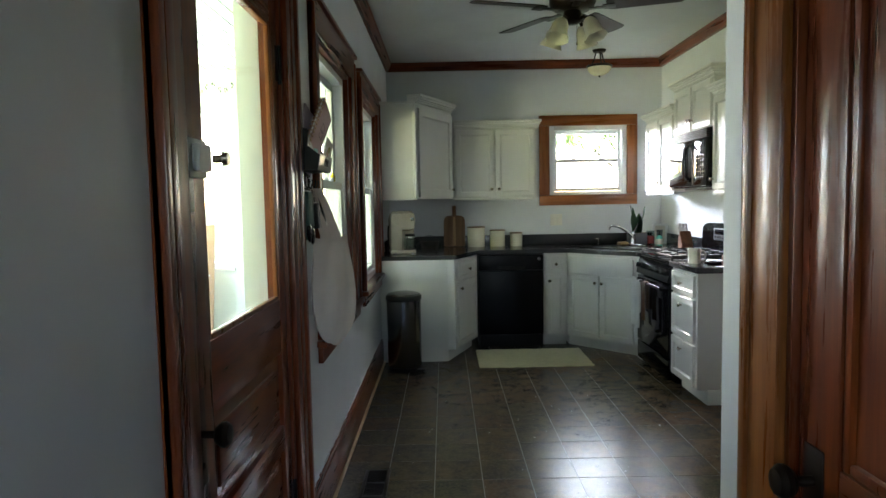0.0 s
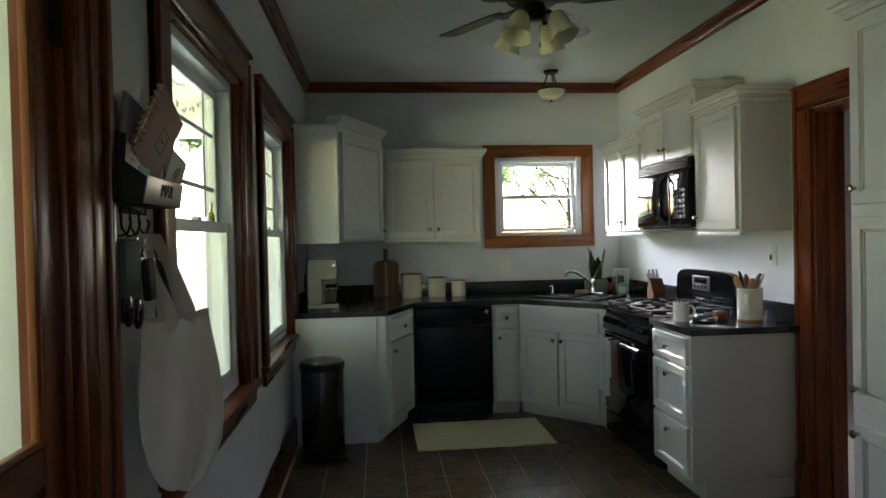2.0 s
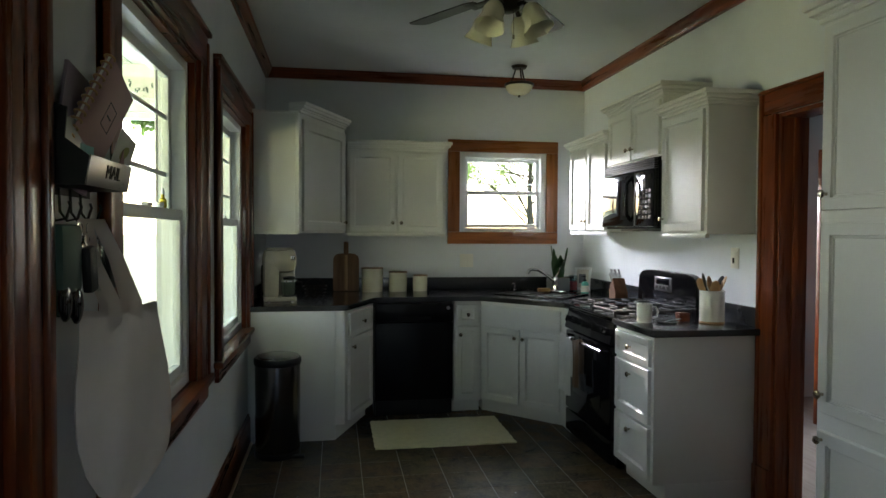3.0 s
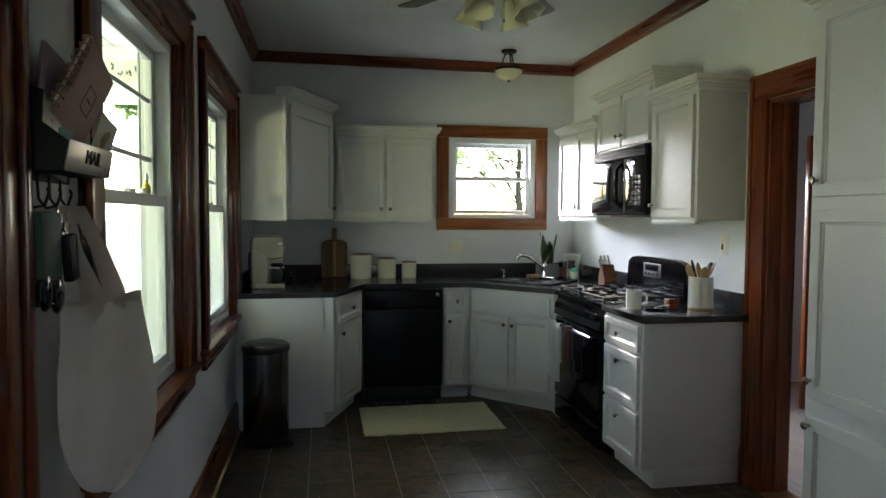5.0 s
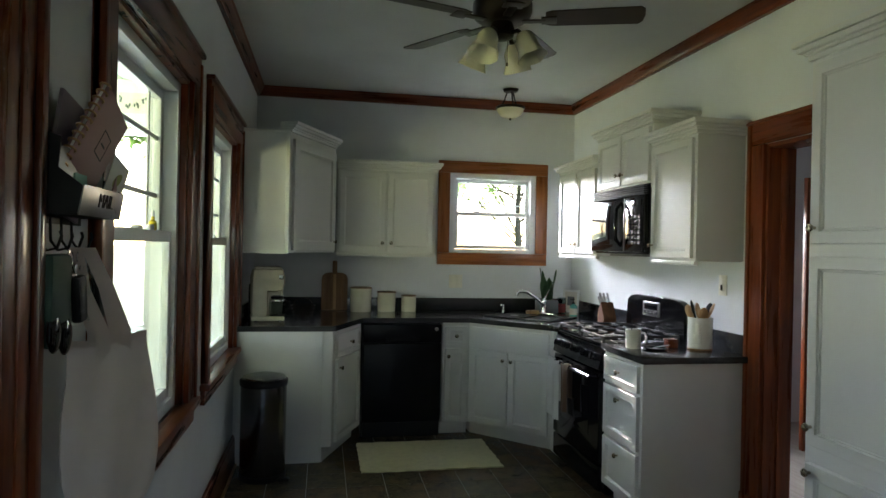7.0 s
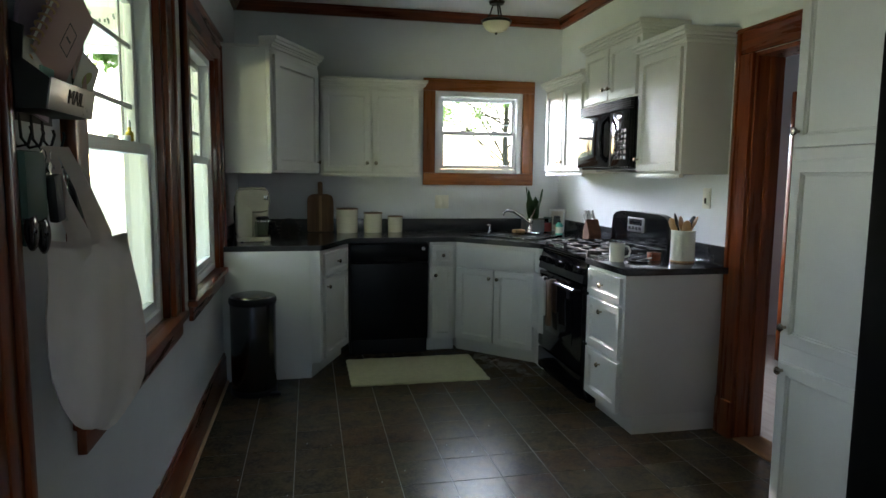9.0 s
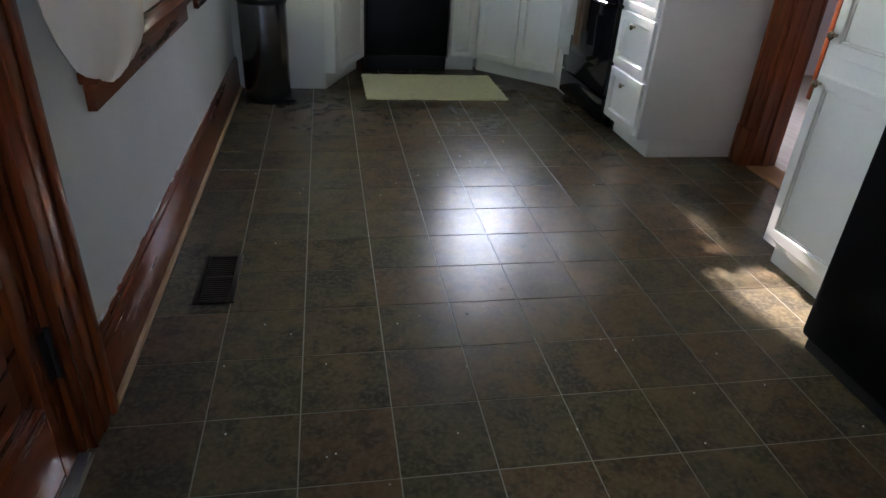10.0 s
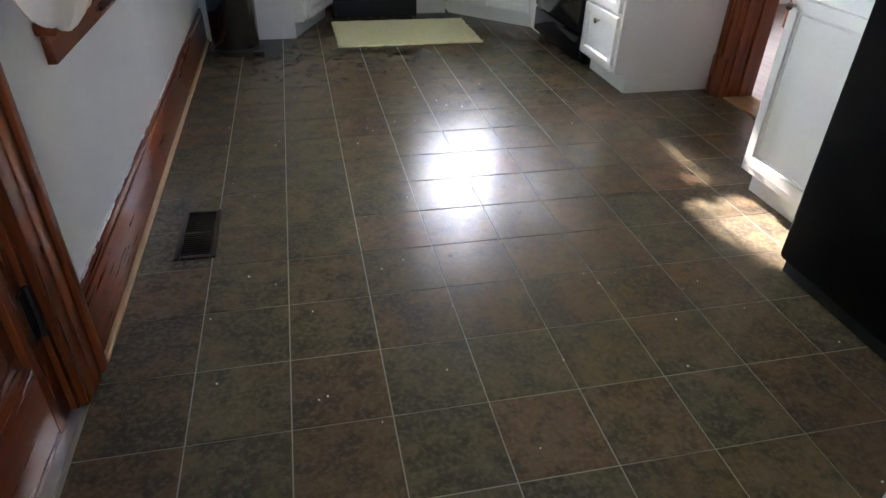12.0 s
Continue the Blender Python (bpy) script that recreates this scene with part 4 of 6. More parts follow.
# stove
def stove():
    T = thing("gas_stove", Matrix.Translation((1.79, 5.382, 0)) @ MR, "glossy black gas stove with cast-iron grates", "stove")
    w, d = 0.756, 0.575
    part("body", boxes(((0, 0.03, 0.02), (w, d, 0.895), 0.004)), BLACK, T)
    D = part("oven_door", boxes(((0.006, -0.02, 0.2), (w - 0.006, 0.03, 0.74), 0.01)), BLACK, T)
    part("oven_window", boxes(((0.15, -0.023, 0.34), (w - 0.15, -0.019, 0.62), 0.001)), BLACKG, D, "dark oven window")
    part("handle", tube([(0.05, -0.02, 0.705), (0.055, -0.06, 0.705), (w - 0.055, -0.06, 0.705), (w - 0.05, -0.02, 0.705)], 0.012), BLACK, D, "black bar handle")
    part("storage_drawer", boxes(((0.006, -0.018, 0.04), (w - 0.006, 0.03, 0.19), 0.01)), BLACK, T)
    cp = part("control_panel", prism([(0.03, 0.745), (-0.03, 0.755), (0.0, 0.885), (0.03, 0.9)], 0, w, 0.004), BLACK, T)
    cp.data.transform(Matrix(((0, 0, 1, 0), (1, 0, 0, 0), (0, 1, 0, 0), (0, 0, 0, 1))))
    for kx in (0.09, 0.22, 0.38, 0.54, 0.67):
        k = turned([(0.024, 0.004), (0.024, -0.006), (0.02, -0.008), (0.018, -0.028), (0.012, -0.032), (0, -0.032)], 18, (0, 0, 0), "y")
        box(k, (-0.004, -0.04, -0.02), (0.004, -0.02, 0.02), 0.002)
        part("control_knob", moved(k, Matrix.Translation((kx, -0.016, 0.822)) @ pose(0, 0, 0, -13)), BLACK, cp, "black burner knob")
    part("cooktop", boxes(((-0.003, -0.01, 0.896), (w + 0.003, d - 0.06, 0.916), 0.008)), BLACK, T)
    for cx in (0.2, 0.556):
        for cy in (0.13, 0.38):
            b = part("burner", turned([(0.05, 0.916), (0.05, 0.926), (0.035, 0.93), (0.035, 0.938), (0, 0.94)], 20, (cx, cy, 0)), IRON, T)
        g = bmesh.new()
        x0, x1, y0, y1, z = cx - 0.165, cx + 0.165, 0.015, 0.495, 0.952
        for a, b2 in (((x0, y0), (x1, y0)), ((x1, y0), (x1, y1)), ((x1, y1), (x0, y1)), ((x0, y1), (x0, y0)), ((x0, 0.255), (x1, 0.255)), ((cx, y0), (cx, 0.09)), ((cx, 0.17), (cx, 0.34)), ((cx, 0.42), (cx, y1)), ((x0, 0.13), (cx - 0.04, 0.13)), ((cx + 0.04, 0.13), (x1, 0.13)), ((x0, 0.38), (cx - 0.04, 0.38)), ((cx + 0.04, 0.38), (x1, 0.38))):
            box(g, (min(a[0], b2[0]) - 0.006, min(a[1], b2[1]) - 0.006, z - 0.014), (max(a[0], b2[0]) + 0.006, max(a[1], b2[1]) + 0.006, z), 0.003)
        for a in (x0, x1):
            for b2 in (y0, 0.255, y1):
                box(g, (a - 0.008, b2 - 0.008, 0.916), (a + 0.008, b2 + 0.008, z - 0.01), 0.002)
        part("grate", g, IRON, T, "cast-iron pan grate")
    # rounded backguard
    prof = []
    for i in range(9):
        a = math.pi * i / 8
        prof.append((w / 2 - (w / 2 - 0.004) * math.copysign(abs(math.cos(a)) ** 0.4, math.cos(a)), 1.04 + 0.125 * math.sin(a) ** 0.45))
    bg = prism([(0.0, 0.9), *prof, (w, 0.9)], 0, 0.055, 0.006)
    bg.transform(Matrix(((1, 0, 0, 0), (0, 0, 1, d - 0.058), (0, 1, 0, 0), (0, 0, 0, 1))))
    B = part("backguard", bg, BLACK, T, "rounded glossy black backguard")
    part("display", boxes(((0.25, d - 0.064, 1.03), (0.47, d - 0.057, 1.125), 0.006)), DSTEEL, B, "grey control display")
    part("display_glass", boxes(((0.275, d - 0.0655, 1.075), (0.445, d - 0.0635, 1.115), 0.002)), BLACKG, B, "dark clock window")
    part("button_row", boxes(*[((0.27 + 0.045 * i, d - 0.067, 1.045), (0.30 + 0.045 * i, d - 0.063, 1.065), 0.001) for i in range(4)]), BLACKM, B)
    for a in (0.04, w - 0.07):
        part("foot", boxes(((a, 0.06, 0), (a + 0.03, 0.09, 0.02), 0.002)), BLACKM, T)


stove()


def towel(m, w, h, mat, label, seed):
    """A towel folded over the oven handle, with soft folds."""
    rnd = random.Random(seed)
    bm = bmesh.new()
    ph = rnd.random() * 6
    grid = []
    path = [(-0.075, -h + h * i / 9) for i in range(10)] + [(-0.07, 0.012), (-0.06, 0.017), (-0.05, 0.012)] + [(-0.044, -0.03 - 0.6 * h * i / 6) for i in range(7)]
    for j, (y, z) in enumerate(path):
        row = []
        for i in range(13):
            u = i / 12
            amp = 0.008 * min(1, abs(z) / 0.1)
            row.append(bm.verts.new((w * (u - 0.5) * (1 - 0.06 * math.sin(j * 0.3)), y - amp * math.sin(ph + u * 9) * (1 if j < 10 else 0.3), z + 0.006 * math.sin(u * 5 + ph))))
        grid.append(row)
    for a, b in zip(grid, grid[1:]):
        for i in range(12):
            bm.faces.new((a[i], a[i + 1], b[i + 1], b[i]))
    bmesh.ops.solidify(bm, geom=bm.faces, thickness=0.004)
    single("towel", bm, mat, label, "towel", "towels on the oven handle", m=m)


towel(Matrix.Translation((1.79, 5.25, 0.705)) @ MR, 0.2, 0.38, TOWELW, "white kitchen towel hanging over the oven handle", 3)
towel(Matrix.Translation((1.79, 5.05, 0.705)) @ MR, 0.13, 0.30, TOWELB, "brown kitchen towel hanging over the oven handle", 5)


# microwave
T = thing("microwave", Matrix.Translation((2.065, 5.43, 0)) @ MR, "black over-range microwave under a wall cabinet", "microwave")
part("body", boxes(((0.002, 0.02, 1.44), (0.757, 0.3, 1.873), 0.004)), BLACK, T)
D = part("door", boxes(((0.004, -0.018, 1.452), (0.505, 0.022, 1.80), 0.012)), BLACK, T)
part("door_window", boxes(((0.05, -0.021, 1.50), (0.415, -0.017, 1.76), 0.001)), BLACKG, D, "dark reflective door window")
part("handle", tube([(0.465, -0.015, 1.49), (0.463, -0.05, 1.53), (0.461, -0.06, 1.63), (0.463, -0.05, 1.73), (0.465, -0.015, 1.77)], 0.012), BLACK, D, "curved black handle")
cp = part("control_panel", boxes(((0.51, -0.016, 1.452), (0.755, 0.022, 1.80), 0.01)), BLACK, T)
part("display", boxes(((0.60, -0.019, 1.74), (0.73, -0.015, 1.775), 0.001)), BLACKG, cp)
part("top_grille", boxes(*[((0.01, -0.012, 1.806 + 0.013 * i), (0.75, 0.02, 1.815 + 0.013 * i), 0.002) for i in range(5)]), BLACKM, T, "slatted vent grille")
part("trim_strip", boxes(((0.505, -0.02, 1.46), (0.5095, 0.01, 1.795), 0.001)), DSTEEL, T)
pad = boxes(*[((0.565 + 0.042 * i, -0.0185, 1.50 + 0.032 * k), (0.597 + 0.042 * i, -0.0155, 1.522 + 0.032 * k), 0.002) for i in range(4) for k in range(6)])
part("keypad", pad, BLACKM, cp, "rows of dark touch keys")
part("under_lamp_plate", boxes(((0.15, 0.06, 1.425), (0.6, 0.25, 1.44), 0.004)), DSTEEL, T)


# sink, tap
MSK = Matrix.Translation((1.80, 6.02, CT)) @ pose(0, 0, 0, 0, 0, -47.2)
T = thing("sink", MSK, "black drop-in sink set in the corner worktop", "sink")
rim = bmesh.new()
for a, b in (((-0.3, -0.23, 0.0), (0.3, -0.195, 0.012)), ((-0.3, 0.165, 0.0), (0.3, 0.23, 0.012)), ((-0.3, -0.194, 0.0), (-0.265, 0.164, 0.012)), ((0.265, -0.194, 0.0), (0.3, 0.164, 0.012)), ((-0.02, -0.194, 0.0), (0.02, 0.164, 0.012))):
    box(rim, a, b, 0.005)
part("rim", rim, BLACK, T)
for a, b in ((-0.264, -0.021), (0.021, 0.264)):
    # flat black plate imitates the shade inside a hollow bowl
    bw = part("bowl", boxes(((a, -0.193, 0.0015), (b, 0.163, 0.004), 0)), BLACKM, T, "flat black plate in place of the bowl's dark hollow")
    part("drain", turned([(0.035, 0.004), (0.035, 0.006), (0.0, 0.006)], 18, ((a + b) / 2, 0, 0)), STEEL, bw)

T = thing("kitchen_tap", Matrix.Translation((1.965, 6.16, CT + 0.012)) @ pose(0, 0, 0, 0, 0, -47.2), "chrome single-lever kitchen tap behind the sink", "tap")
part("base", boxes(((-0.1, -0.025, 0), (0.1, 0.025, 0.012), 0.006)), CHROME, T)
part("column", turned([(0.024, 0.012), (0.022, 0.03), (0.02, 0.08), (0.022, 0.09), (0.018, 0.12), (0, 0.125)], 18), CHROME, T)
part("spout", tube([(0, 0, 0.075), (-0.05, -0.035, 0.13), (-0.11, -0.08, 0.175), (-0.155, -0.11, 0.185), (-0.18, -0.13, 0.17), (-0.185, -0.135, 0.145)], 0.0125), CHROME, T)
part("lever", tube([(0, 0, 0.115), (0.02, 0.02, 0.16), (0.03, 0.03, 0.2)], 0.008, taper=0.6), CHROME, T)
T = thing("soap_pump", pose(1.70, 6.44, CT), "small chrome soap pump beside the sink", "soap pump")
part("base", turned([(0.016, 0), (0.016, 0.008), (0.008, 0.012), (0.008, 0.05), (0, 0.052)], 14), CHROME, T)
part("nozzle", tube([(0, 0, 0.05), (0, 0, 0.058), (-0.03, -0.03, 0.062)], 0.006), CHROME, T)
single("sponge", boxes(((-0.05, -0.03, 0), (0.05, 0.03, 0.03), 0.01)), SPOONW, "tan scrubbing sponge on the sink rim", "sponge", m=pose(1.87, 6.17, CT + 0.012, 0, 0, 20))


# things on the worktop
def coffee_maker():
    T = thing("coffee_maker", pose(-0.225, 5.86, CT, 0, 0, 8), "cream retro drip coffee maker on the worktop", "coffee maker")
    part("base", boxes(((-0.115, -0.13, 0.0), (0.115, 0.13, 0.035), 0.016)), CREAM, T)
    b = bmesh.new()
    box(b, (-0.115, 0.0, 0.02), (0.115, 0.13, 0.3), 0.05)
    box(b, (-0.118, -0.128, 0.2), (0.118, 0.132, 0.375), 0.065)
    box(b, (-0.116, -0.126, 0.02), (0.0, 0.1, 0.31), 0.045)
    part("housing", b, CREAM, T)
    part("lid", boxes(((-0.09, -0.1, 0.366), (0.09, 0.11, 0.378), 0.005)), CREAM, T)
    part("hot_plate", turned([(0.055, 0.034), (0.055, 0.04), (0, 0.041)], 20, (0.065, -0.07, 0)), BLACKM, T)
    j = part("jug", turned([(0.04, 0.041), (0.055, 0.05), (0.06, 0.1), (0.052, 0.145), (0.045, 0.155), (0.04, 0.155), (0.04, 0.05)], 20, (0.065, -0.075, 0)), CLEAR, T, "clear glass coffee jug")
    part("jug_handle", tube([(0.11, -0.1, 0.14), (0.145, -0.12, 0.135), (0.148, -0.122, 0.09), (0.12, -0.105, 0.07)], 0.007), BLACKM, j)
    part("jug_lid", turned([(0.045, 0.155), (0.045, 0.17), (0.03, 0.176), (0, 0.176)], 18, (0.065, -0.075, 0)), BLACKM, j)
    part("jug_band", turned([(0.0535, 0.138), (0.0555, 0.14), (0.0535, 0.15)], 20, (0.065, -0.075, 0)), CHROME, j)
    part("trim_strip", boxes(((0.07, -0.128, 0.295), (0.1, -0.124, 0.325), 0.003)), CHROME, T)
    for x in (-0.08, 0.08):
        part("foot", turned([(0.012, 0.0), (0.012, 0.006), (0, 0.006)], 12, (x, -0.12, -0.0)), CHROME, T)


coffee_maker()

T = thing("grinder", pose(-0.335, 6.02, CT), "dark small appliance behind the coffee maker", "grinder")
part("body", turned([(0.035, 0), (0.04, 0.02), (0.036, 0.12), (0.04, 0.16), (0.036, 0.24), (0.02, 0.255), (0, 0.257)], 18), BLACKM, T)
T = thing("wire_basket", pose(0.02, 6.12, CT), "dark wire basket with a loop handle", "basket")
for i in range(4):
    part("hoop", tube([(0.07 * (1 + 0.1 * i) * math.cos(a), 0.07 * (1 + 0.1 * i) * math.sin(a), 0.004 + 0.025 * i) for a in [k * math.pi / 10 for k in range(21)]], 0.003, 6), BRONZE, T)
for k in range(8):
    a = k * math.pi / 4
    part("wire", tube([(0.07 * math.cos(a), 0.07 * math.sin(a), 0.003), (0.091 * math.cos(a), 0.091 * math.sin(a), 0.08)], 0.002, 6), BRONZE, T)
part("handle", tube([(0.07 * math.cos(a), 0, 0.08 + 0.06 * math.sin(a)) for a in [k * math.pi / 10 for k in range(11)]], 0.003, 6), BRONZE, T)


def cutting_board():
    T = thing("cutting_board", pose(0.262, 6.52, CT + 0.002, -7), "round-shouldered walnut cutting board leaning on the splash", "cutting board")
    out = []
    for i in range(25):
        a = math.pi * i / 24
        out.append((0.108 * math.copysign(abs(math.cos(a)) ** 0.55, math.cos(a)), 0.23 + 0.085 * math.sin(a) ** 0.6))
    bm = prism([(-0.1, 0.0), (0.1, 0.0), (0.108, 0.012), *out, (-0.108, 0.012)], 0, 0.02, 0.004)
    bm.transform(pose(0, 0, 0, 90))
    part("board", bm, BOARDW, T)
    part("handle", moved(boxes(((-0.02, -0.021, 0.30), (0.02, 0.001, 0.415), 0.009)), Matrix()), BOARDW, T)
    part("inlay", boxes(((-0.012, -0.0225, 0.01), (0.012, -0.0205, 0.30), 0.001)), SPOONW, T, "pale inlaid strip")


cutting_board()


def canister(x, y, r, h, label):
    T = thing("canister", pose(x, y, CT), label, "canister", "canisters on the worktop")
    part("jar", turned([(r * 0.94, 0), (r * 0.97, 0.006), (r, h * 0.5), (r, h - 0.012), (r * 1.02, h - 0.008), (r * 1.02, h - 0.003), (0, h - 0.003)], 32), CREAM, T)
    part("rim", turned([(r * 1.035, h - 0.008), (r * 1.035, h), (r * 0.9, h + 0.002), (0, h + 0.002)], 32), BOARDW, T, "dark wooden lid edge")


canister(0.478, 6.47, 0.088, 0.2, "large cream enamel canister with dark lid")
canister(0.693, 6.48, 0.076, 0.165, "medium cream enamel canister with dark lid")
canister(0.882, 6.49, 0.062, 0.135, "small cream enamel canister with dark lid")

# snake plant in its pot
T = thing("potted_plant", pose(2.06, 6.36, CT), "green snake plant in a grey pot by the tap", "plant")
part("pot", boxes(((-0.085, -0.07, 0), (0.085, 0.07, 0.115), 0.016)), POT, T)
part("soil", boxes(((-0.075, -0.06, 0.112), (0.075, 0.06, 0.118), 0.002)), BARK, T)
rnd = random.Random(4)
for i in range(9):
    h, a, r = 0.13 + 0.16 * rnd.random(), i * 0.7, 0.012 + 0.03 * rnd.random()
    bm = bmesh.new()
    rows_ = []
    for k in range(9):
        u = k / 8
        wl = 0.038 * math.sin(math.pi * min(0.97, 0.18 + u * 0.8)) ** 0.8
        tw = a + u * 0.9
        c = Vector((r * math.cos(a) * (1 + 1.2 * u), r * math.sin(a) * (1 + 1.2 * u), 0.11 + h * u))
        side = Vector((-math.sin(tw), math.cos(tw), 0))
        rows_.append([bm.verts.new(c - side * wl), bm.verts.new(c + Vector((math.cos(tw), math.sin(tw), 0)) * 0.006), bm.verts.new(c + side * wl)])
    for p, q in zip(rows_, rows_[1:]):
        for j in range(2):
            bm.faces.new((p[j], p[j + 1], q[j + 1], q[j]))
    bmesh.ops.solidify(bm, geom=bm.faces, thickness=0.002)
    part("leaf", bm, LEAF, T)

T = thing("candle_jar", pose(2.185, 6.33, CT), "pink candle in a clear glass jar", "candle")
part("glass", turned([(0.036, 0), (0.038, 0.006), (0.038, 0.135), (0.035, 0.135), (0.035, 0.008), (0, 0.008)], 22), CLEAR, T)
part("wax", turned([(0.034, 0.009), (0.034, 0.085), (0, 0.085)], 22), PINKS, T, "pink wax")
T = thing("picture_frame", pose(2.295, 6.42, CT, -10, 0, -40), "white framed photo leaning in the corner", "picture frame")
part("frame", boxes(((-0.075, 0, 0), (-0.055, 0.018, 0.2), 0.003), ((0.055, 0, 0), (0.075, 0.018, 0.2), 0.003), ((-0.054, 0, 0), (0.054, 0.018, 0.02), 0.003), ((-0.054, 0, 0.18), (0.054, 0.018, 0.2), 0.003)), VINYL, T)
part("print", boxes(((-0.056, 0.006, 0.018), (0.056, 0.012, 0.182), 0)), PAPER, T)
part("print_motif", boxes(((-0.03, 0.003, 0.06), (0.03, 0.006, 0.14), 0.001)), POT, T)
T = thing("soap_bottle", pose(2.17, 6.03, CT), "teal liquid soap bottle with black pump", "soap bottle")
part("bottle", turned([(0.028, 0), (0.03, 0.005), (0.03, 0.085), (0.024, 0.098), (0.012, 0.102), (0.012, 0.11), (0, 0.11)], 22), TEAL, T)
part("pump", turned([(0.013, 0.108), (0.013, 0.12), (0.004, 0.122), (0.004, 0.145), (0, 0.146)], 14), BLACKM, T)
part("pump_nozzle", boxes(((-0.03, -0.006, 0.142), (0.008, 0.006, 0.15), 0.002)), BLACKM, T)
part("bottle_label", turned([(0.0305, 0.02), (0.0308, 0.022), (0.0308, 0.07), (0.0305, 0.072)], 22), PAPER, T)

T = thing("knife_block", pose(2.215, 5.5, CT, 0, 0, -100), "dark wooden knife block with steel-handled knives", "knife block")
bm = prism([(-0.09, 0.0), (0.07, 0.0), (0.09, 0.06), (-0.01, 0.17), (-0.075, 0.11)], -0.045, 0.045, 0.004)
bm.transform(pose(0, 0, 0, 90))
part("block", bm, BLOCKW, T)
part("label_plate", boxes(((-0.11, -0.04, 0.0), (-0.085, 0.035, 0.085), 0.004)), SPOONW, T, "pale wooden front piece")
for i in range(3):
    for j in range(2):
        p = Vector((-0.06 + 0.035 * j, -0.028 + 0.028 * i, 0.118 + 0.03 * j))
        dr = Vector((-0.72, 0, 0.69))
        part("knife_handle", tube([p, p + dr * 0.05, p + dr * 0.11], 0.0085, 8), CHROME, T, "steel knife handle")

# drawer-end worktop: mug, crock with utensils, small box
T = thing("mug", pose(1.88, 4.44, CT), "white ceramic mug with a spoon in it", "mug")
part("cup", turned([(0.038, 0), (0.041, 0.004), (0.043, 0.105), (0.039, 0.105), (0.037, 0.01), (0, 0.01)], 26), CERAMIC, T)
part("handle", tube([(0.04, 0, 0.085), (0.062, -0.01, 0.085), (0.073, -0.014, 0.06), (0.066, -0.012, 0.03), (0.04, 0, 0.022)], 0.006), CERAMIC, T)
part("spoon", tube([(-0.01, 0.01, 0.015), (0.0, 0.02, 0.1), (0.004, 0.028, 0.155)], 0.003, 8), BLACKM, T)


def crock():
    T = thing("utensil_crock", pose(2.24, 4.36, CT), "tall white ceramic crock with a raised paddle motif", "crock")
    part("pot", turned([(0.062, 0), (0.066, 0.005), (0.066, 0.17), (0.068, 0.178), (0.064, 0.182), (0.06, 0.178), (0.06, 0.012), (0, 0.012)], 30), CERAMIC, T)
    part("foot_ring", turned([(0.0635, 0.0), (0.0668, 0.003), (0.0668, 0.012)], 30), SPOONW, T, "bare clay foot ring")
    m = pose(-0.048, -0.048, 0.0, 0, 0, -45)
    part("motif", moved(boxes(((-0.011, -0.008, 0.05), (0.011, 0.004, 0.15), 0.005), ((-0.018, -0.007, 0.04), (0.018, 0.004, 0.09), 0.006)), m), CERAMIC, T)
    rnd = random.Random(9)
    for i in range(6):
        a = i * 1.05 + 0.3
        top = Vector((0.075 * math.cos(a), 0.06 * math.sin(a), 0.23 + 0.05 * rnd.random()))
        base = Vector((-0.03 * math.cos(a), -0.03 * math.sin(a), 0.015))
        U = thing("wooden_utensil", pose(2.24, 4.36, CT), "wooden cooking utensil standing in the crock", "utensil", "utensils in the crock")
        part("shaft", tube([base, base.lerp(top, 0.75)], 0.005, 8), SPOONW if i % 3 else BLACKM, U)
        q = (top - base).to_track_quat("Z", "Y").to_matrix().to_4x4()
        head = bmesh.new()
        bmesh.ops.create_uvsphere(head, u_segments=14, v_segments=8, radius=1)
        head.transform(Matrix.Translation(base.lerp(top, 0.86)) @ q @ pose(0, 0, 0, 0, 0, 40 * i) @ Matrix.Diagonal((0.024, 0.006, 0.045, 1)))
        part("head", head, SPOONW if i % 3 else BLACKM, U)


crock()
T = thing("wooden_box", pose(2.11, 4.44, CT), "small reddish wooden box on the worktop", "box")
part("body", boxes(((-0.03, -0.025, 0), (0.03, 0.025, 0.04), 0.004)), WOODX, T)
part("lid", boxes(((-0.032, -0.027, 0.04), (0.032, 0.027, 0.05), 0.004)), WOODX, T)
T = thing("spoon_rest", pose(1.97, 4.36, CT), "dark ceramic spoon rest lying by the mug", "spoon rest")
part("dish", turned([(0.03, 0), (0.055, 0.004), (0.065, 0.014), (0.062, 0.015), (0.05, 0.007), (0, 0.006)], 24), BLACK, T)
part("spoon", tube([(-0.02, -0.01, 0.012), (0.05, 0.02, 0.018), (0.1, 0.03, 0.02)], 0.004, 8), CHROME, T)


# sockets
def socket(m, label, w=0.036):
    T = thing("wall_socket", m, label, "socket", "wall sockets")
    part("cover_plate", boxes(((-w, -0.006, -0.058), (w, 0, 0.058), 0.003)), PLATE, T)
    for x in ((0,) if w < 0.05 else (-0.024, 0.024)):
        part("insert", boxes(((x - 0.018, -0.009, -0.035), (x + 0.018, -0.005, 0.035), 0.002)), PLATE, T)


socket(Matrix.Translation((1.31, YB, 1.165)), "ivory double socket plate on the back wall", 0.06)
socket(Matrix.Translation((XR, 4.37, 1.275)) @ MR, "ivory switch plate above the worktop")
# narrow bronze block drawn for the switch's brown toggle slit
T = thing("toggle_slit", Matrix.Translation((XR - 0.009, 4.37, 1.262)) @ MR, "narrow brown toggle slit of the switch plate", "plug")
part("plug", boxes(((-0.0045, -0.008, -0.016), (0.0045, 0, 0.016), 0.002)), BRONZE, T)

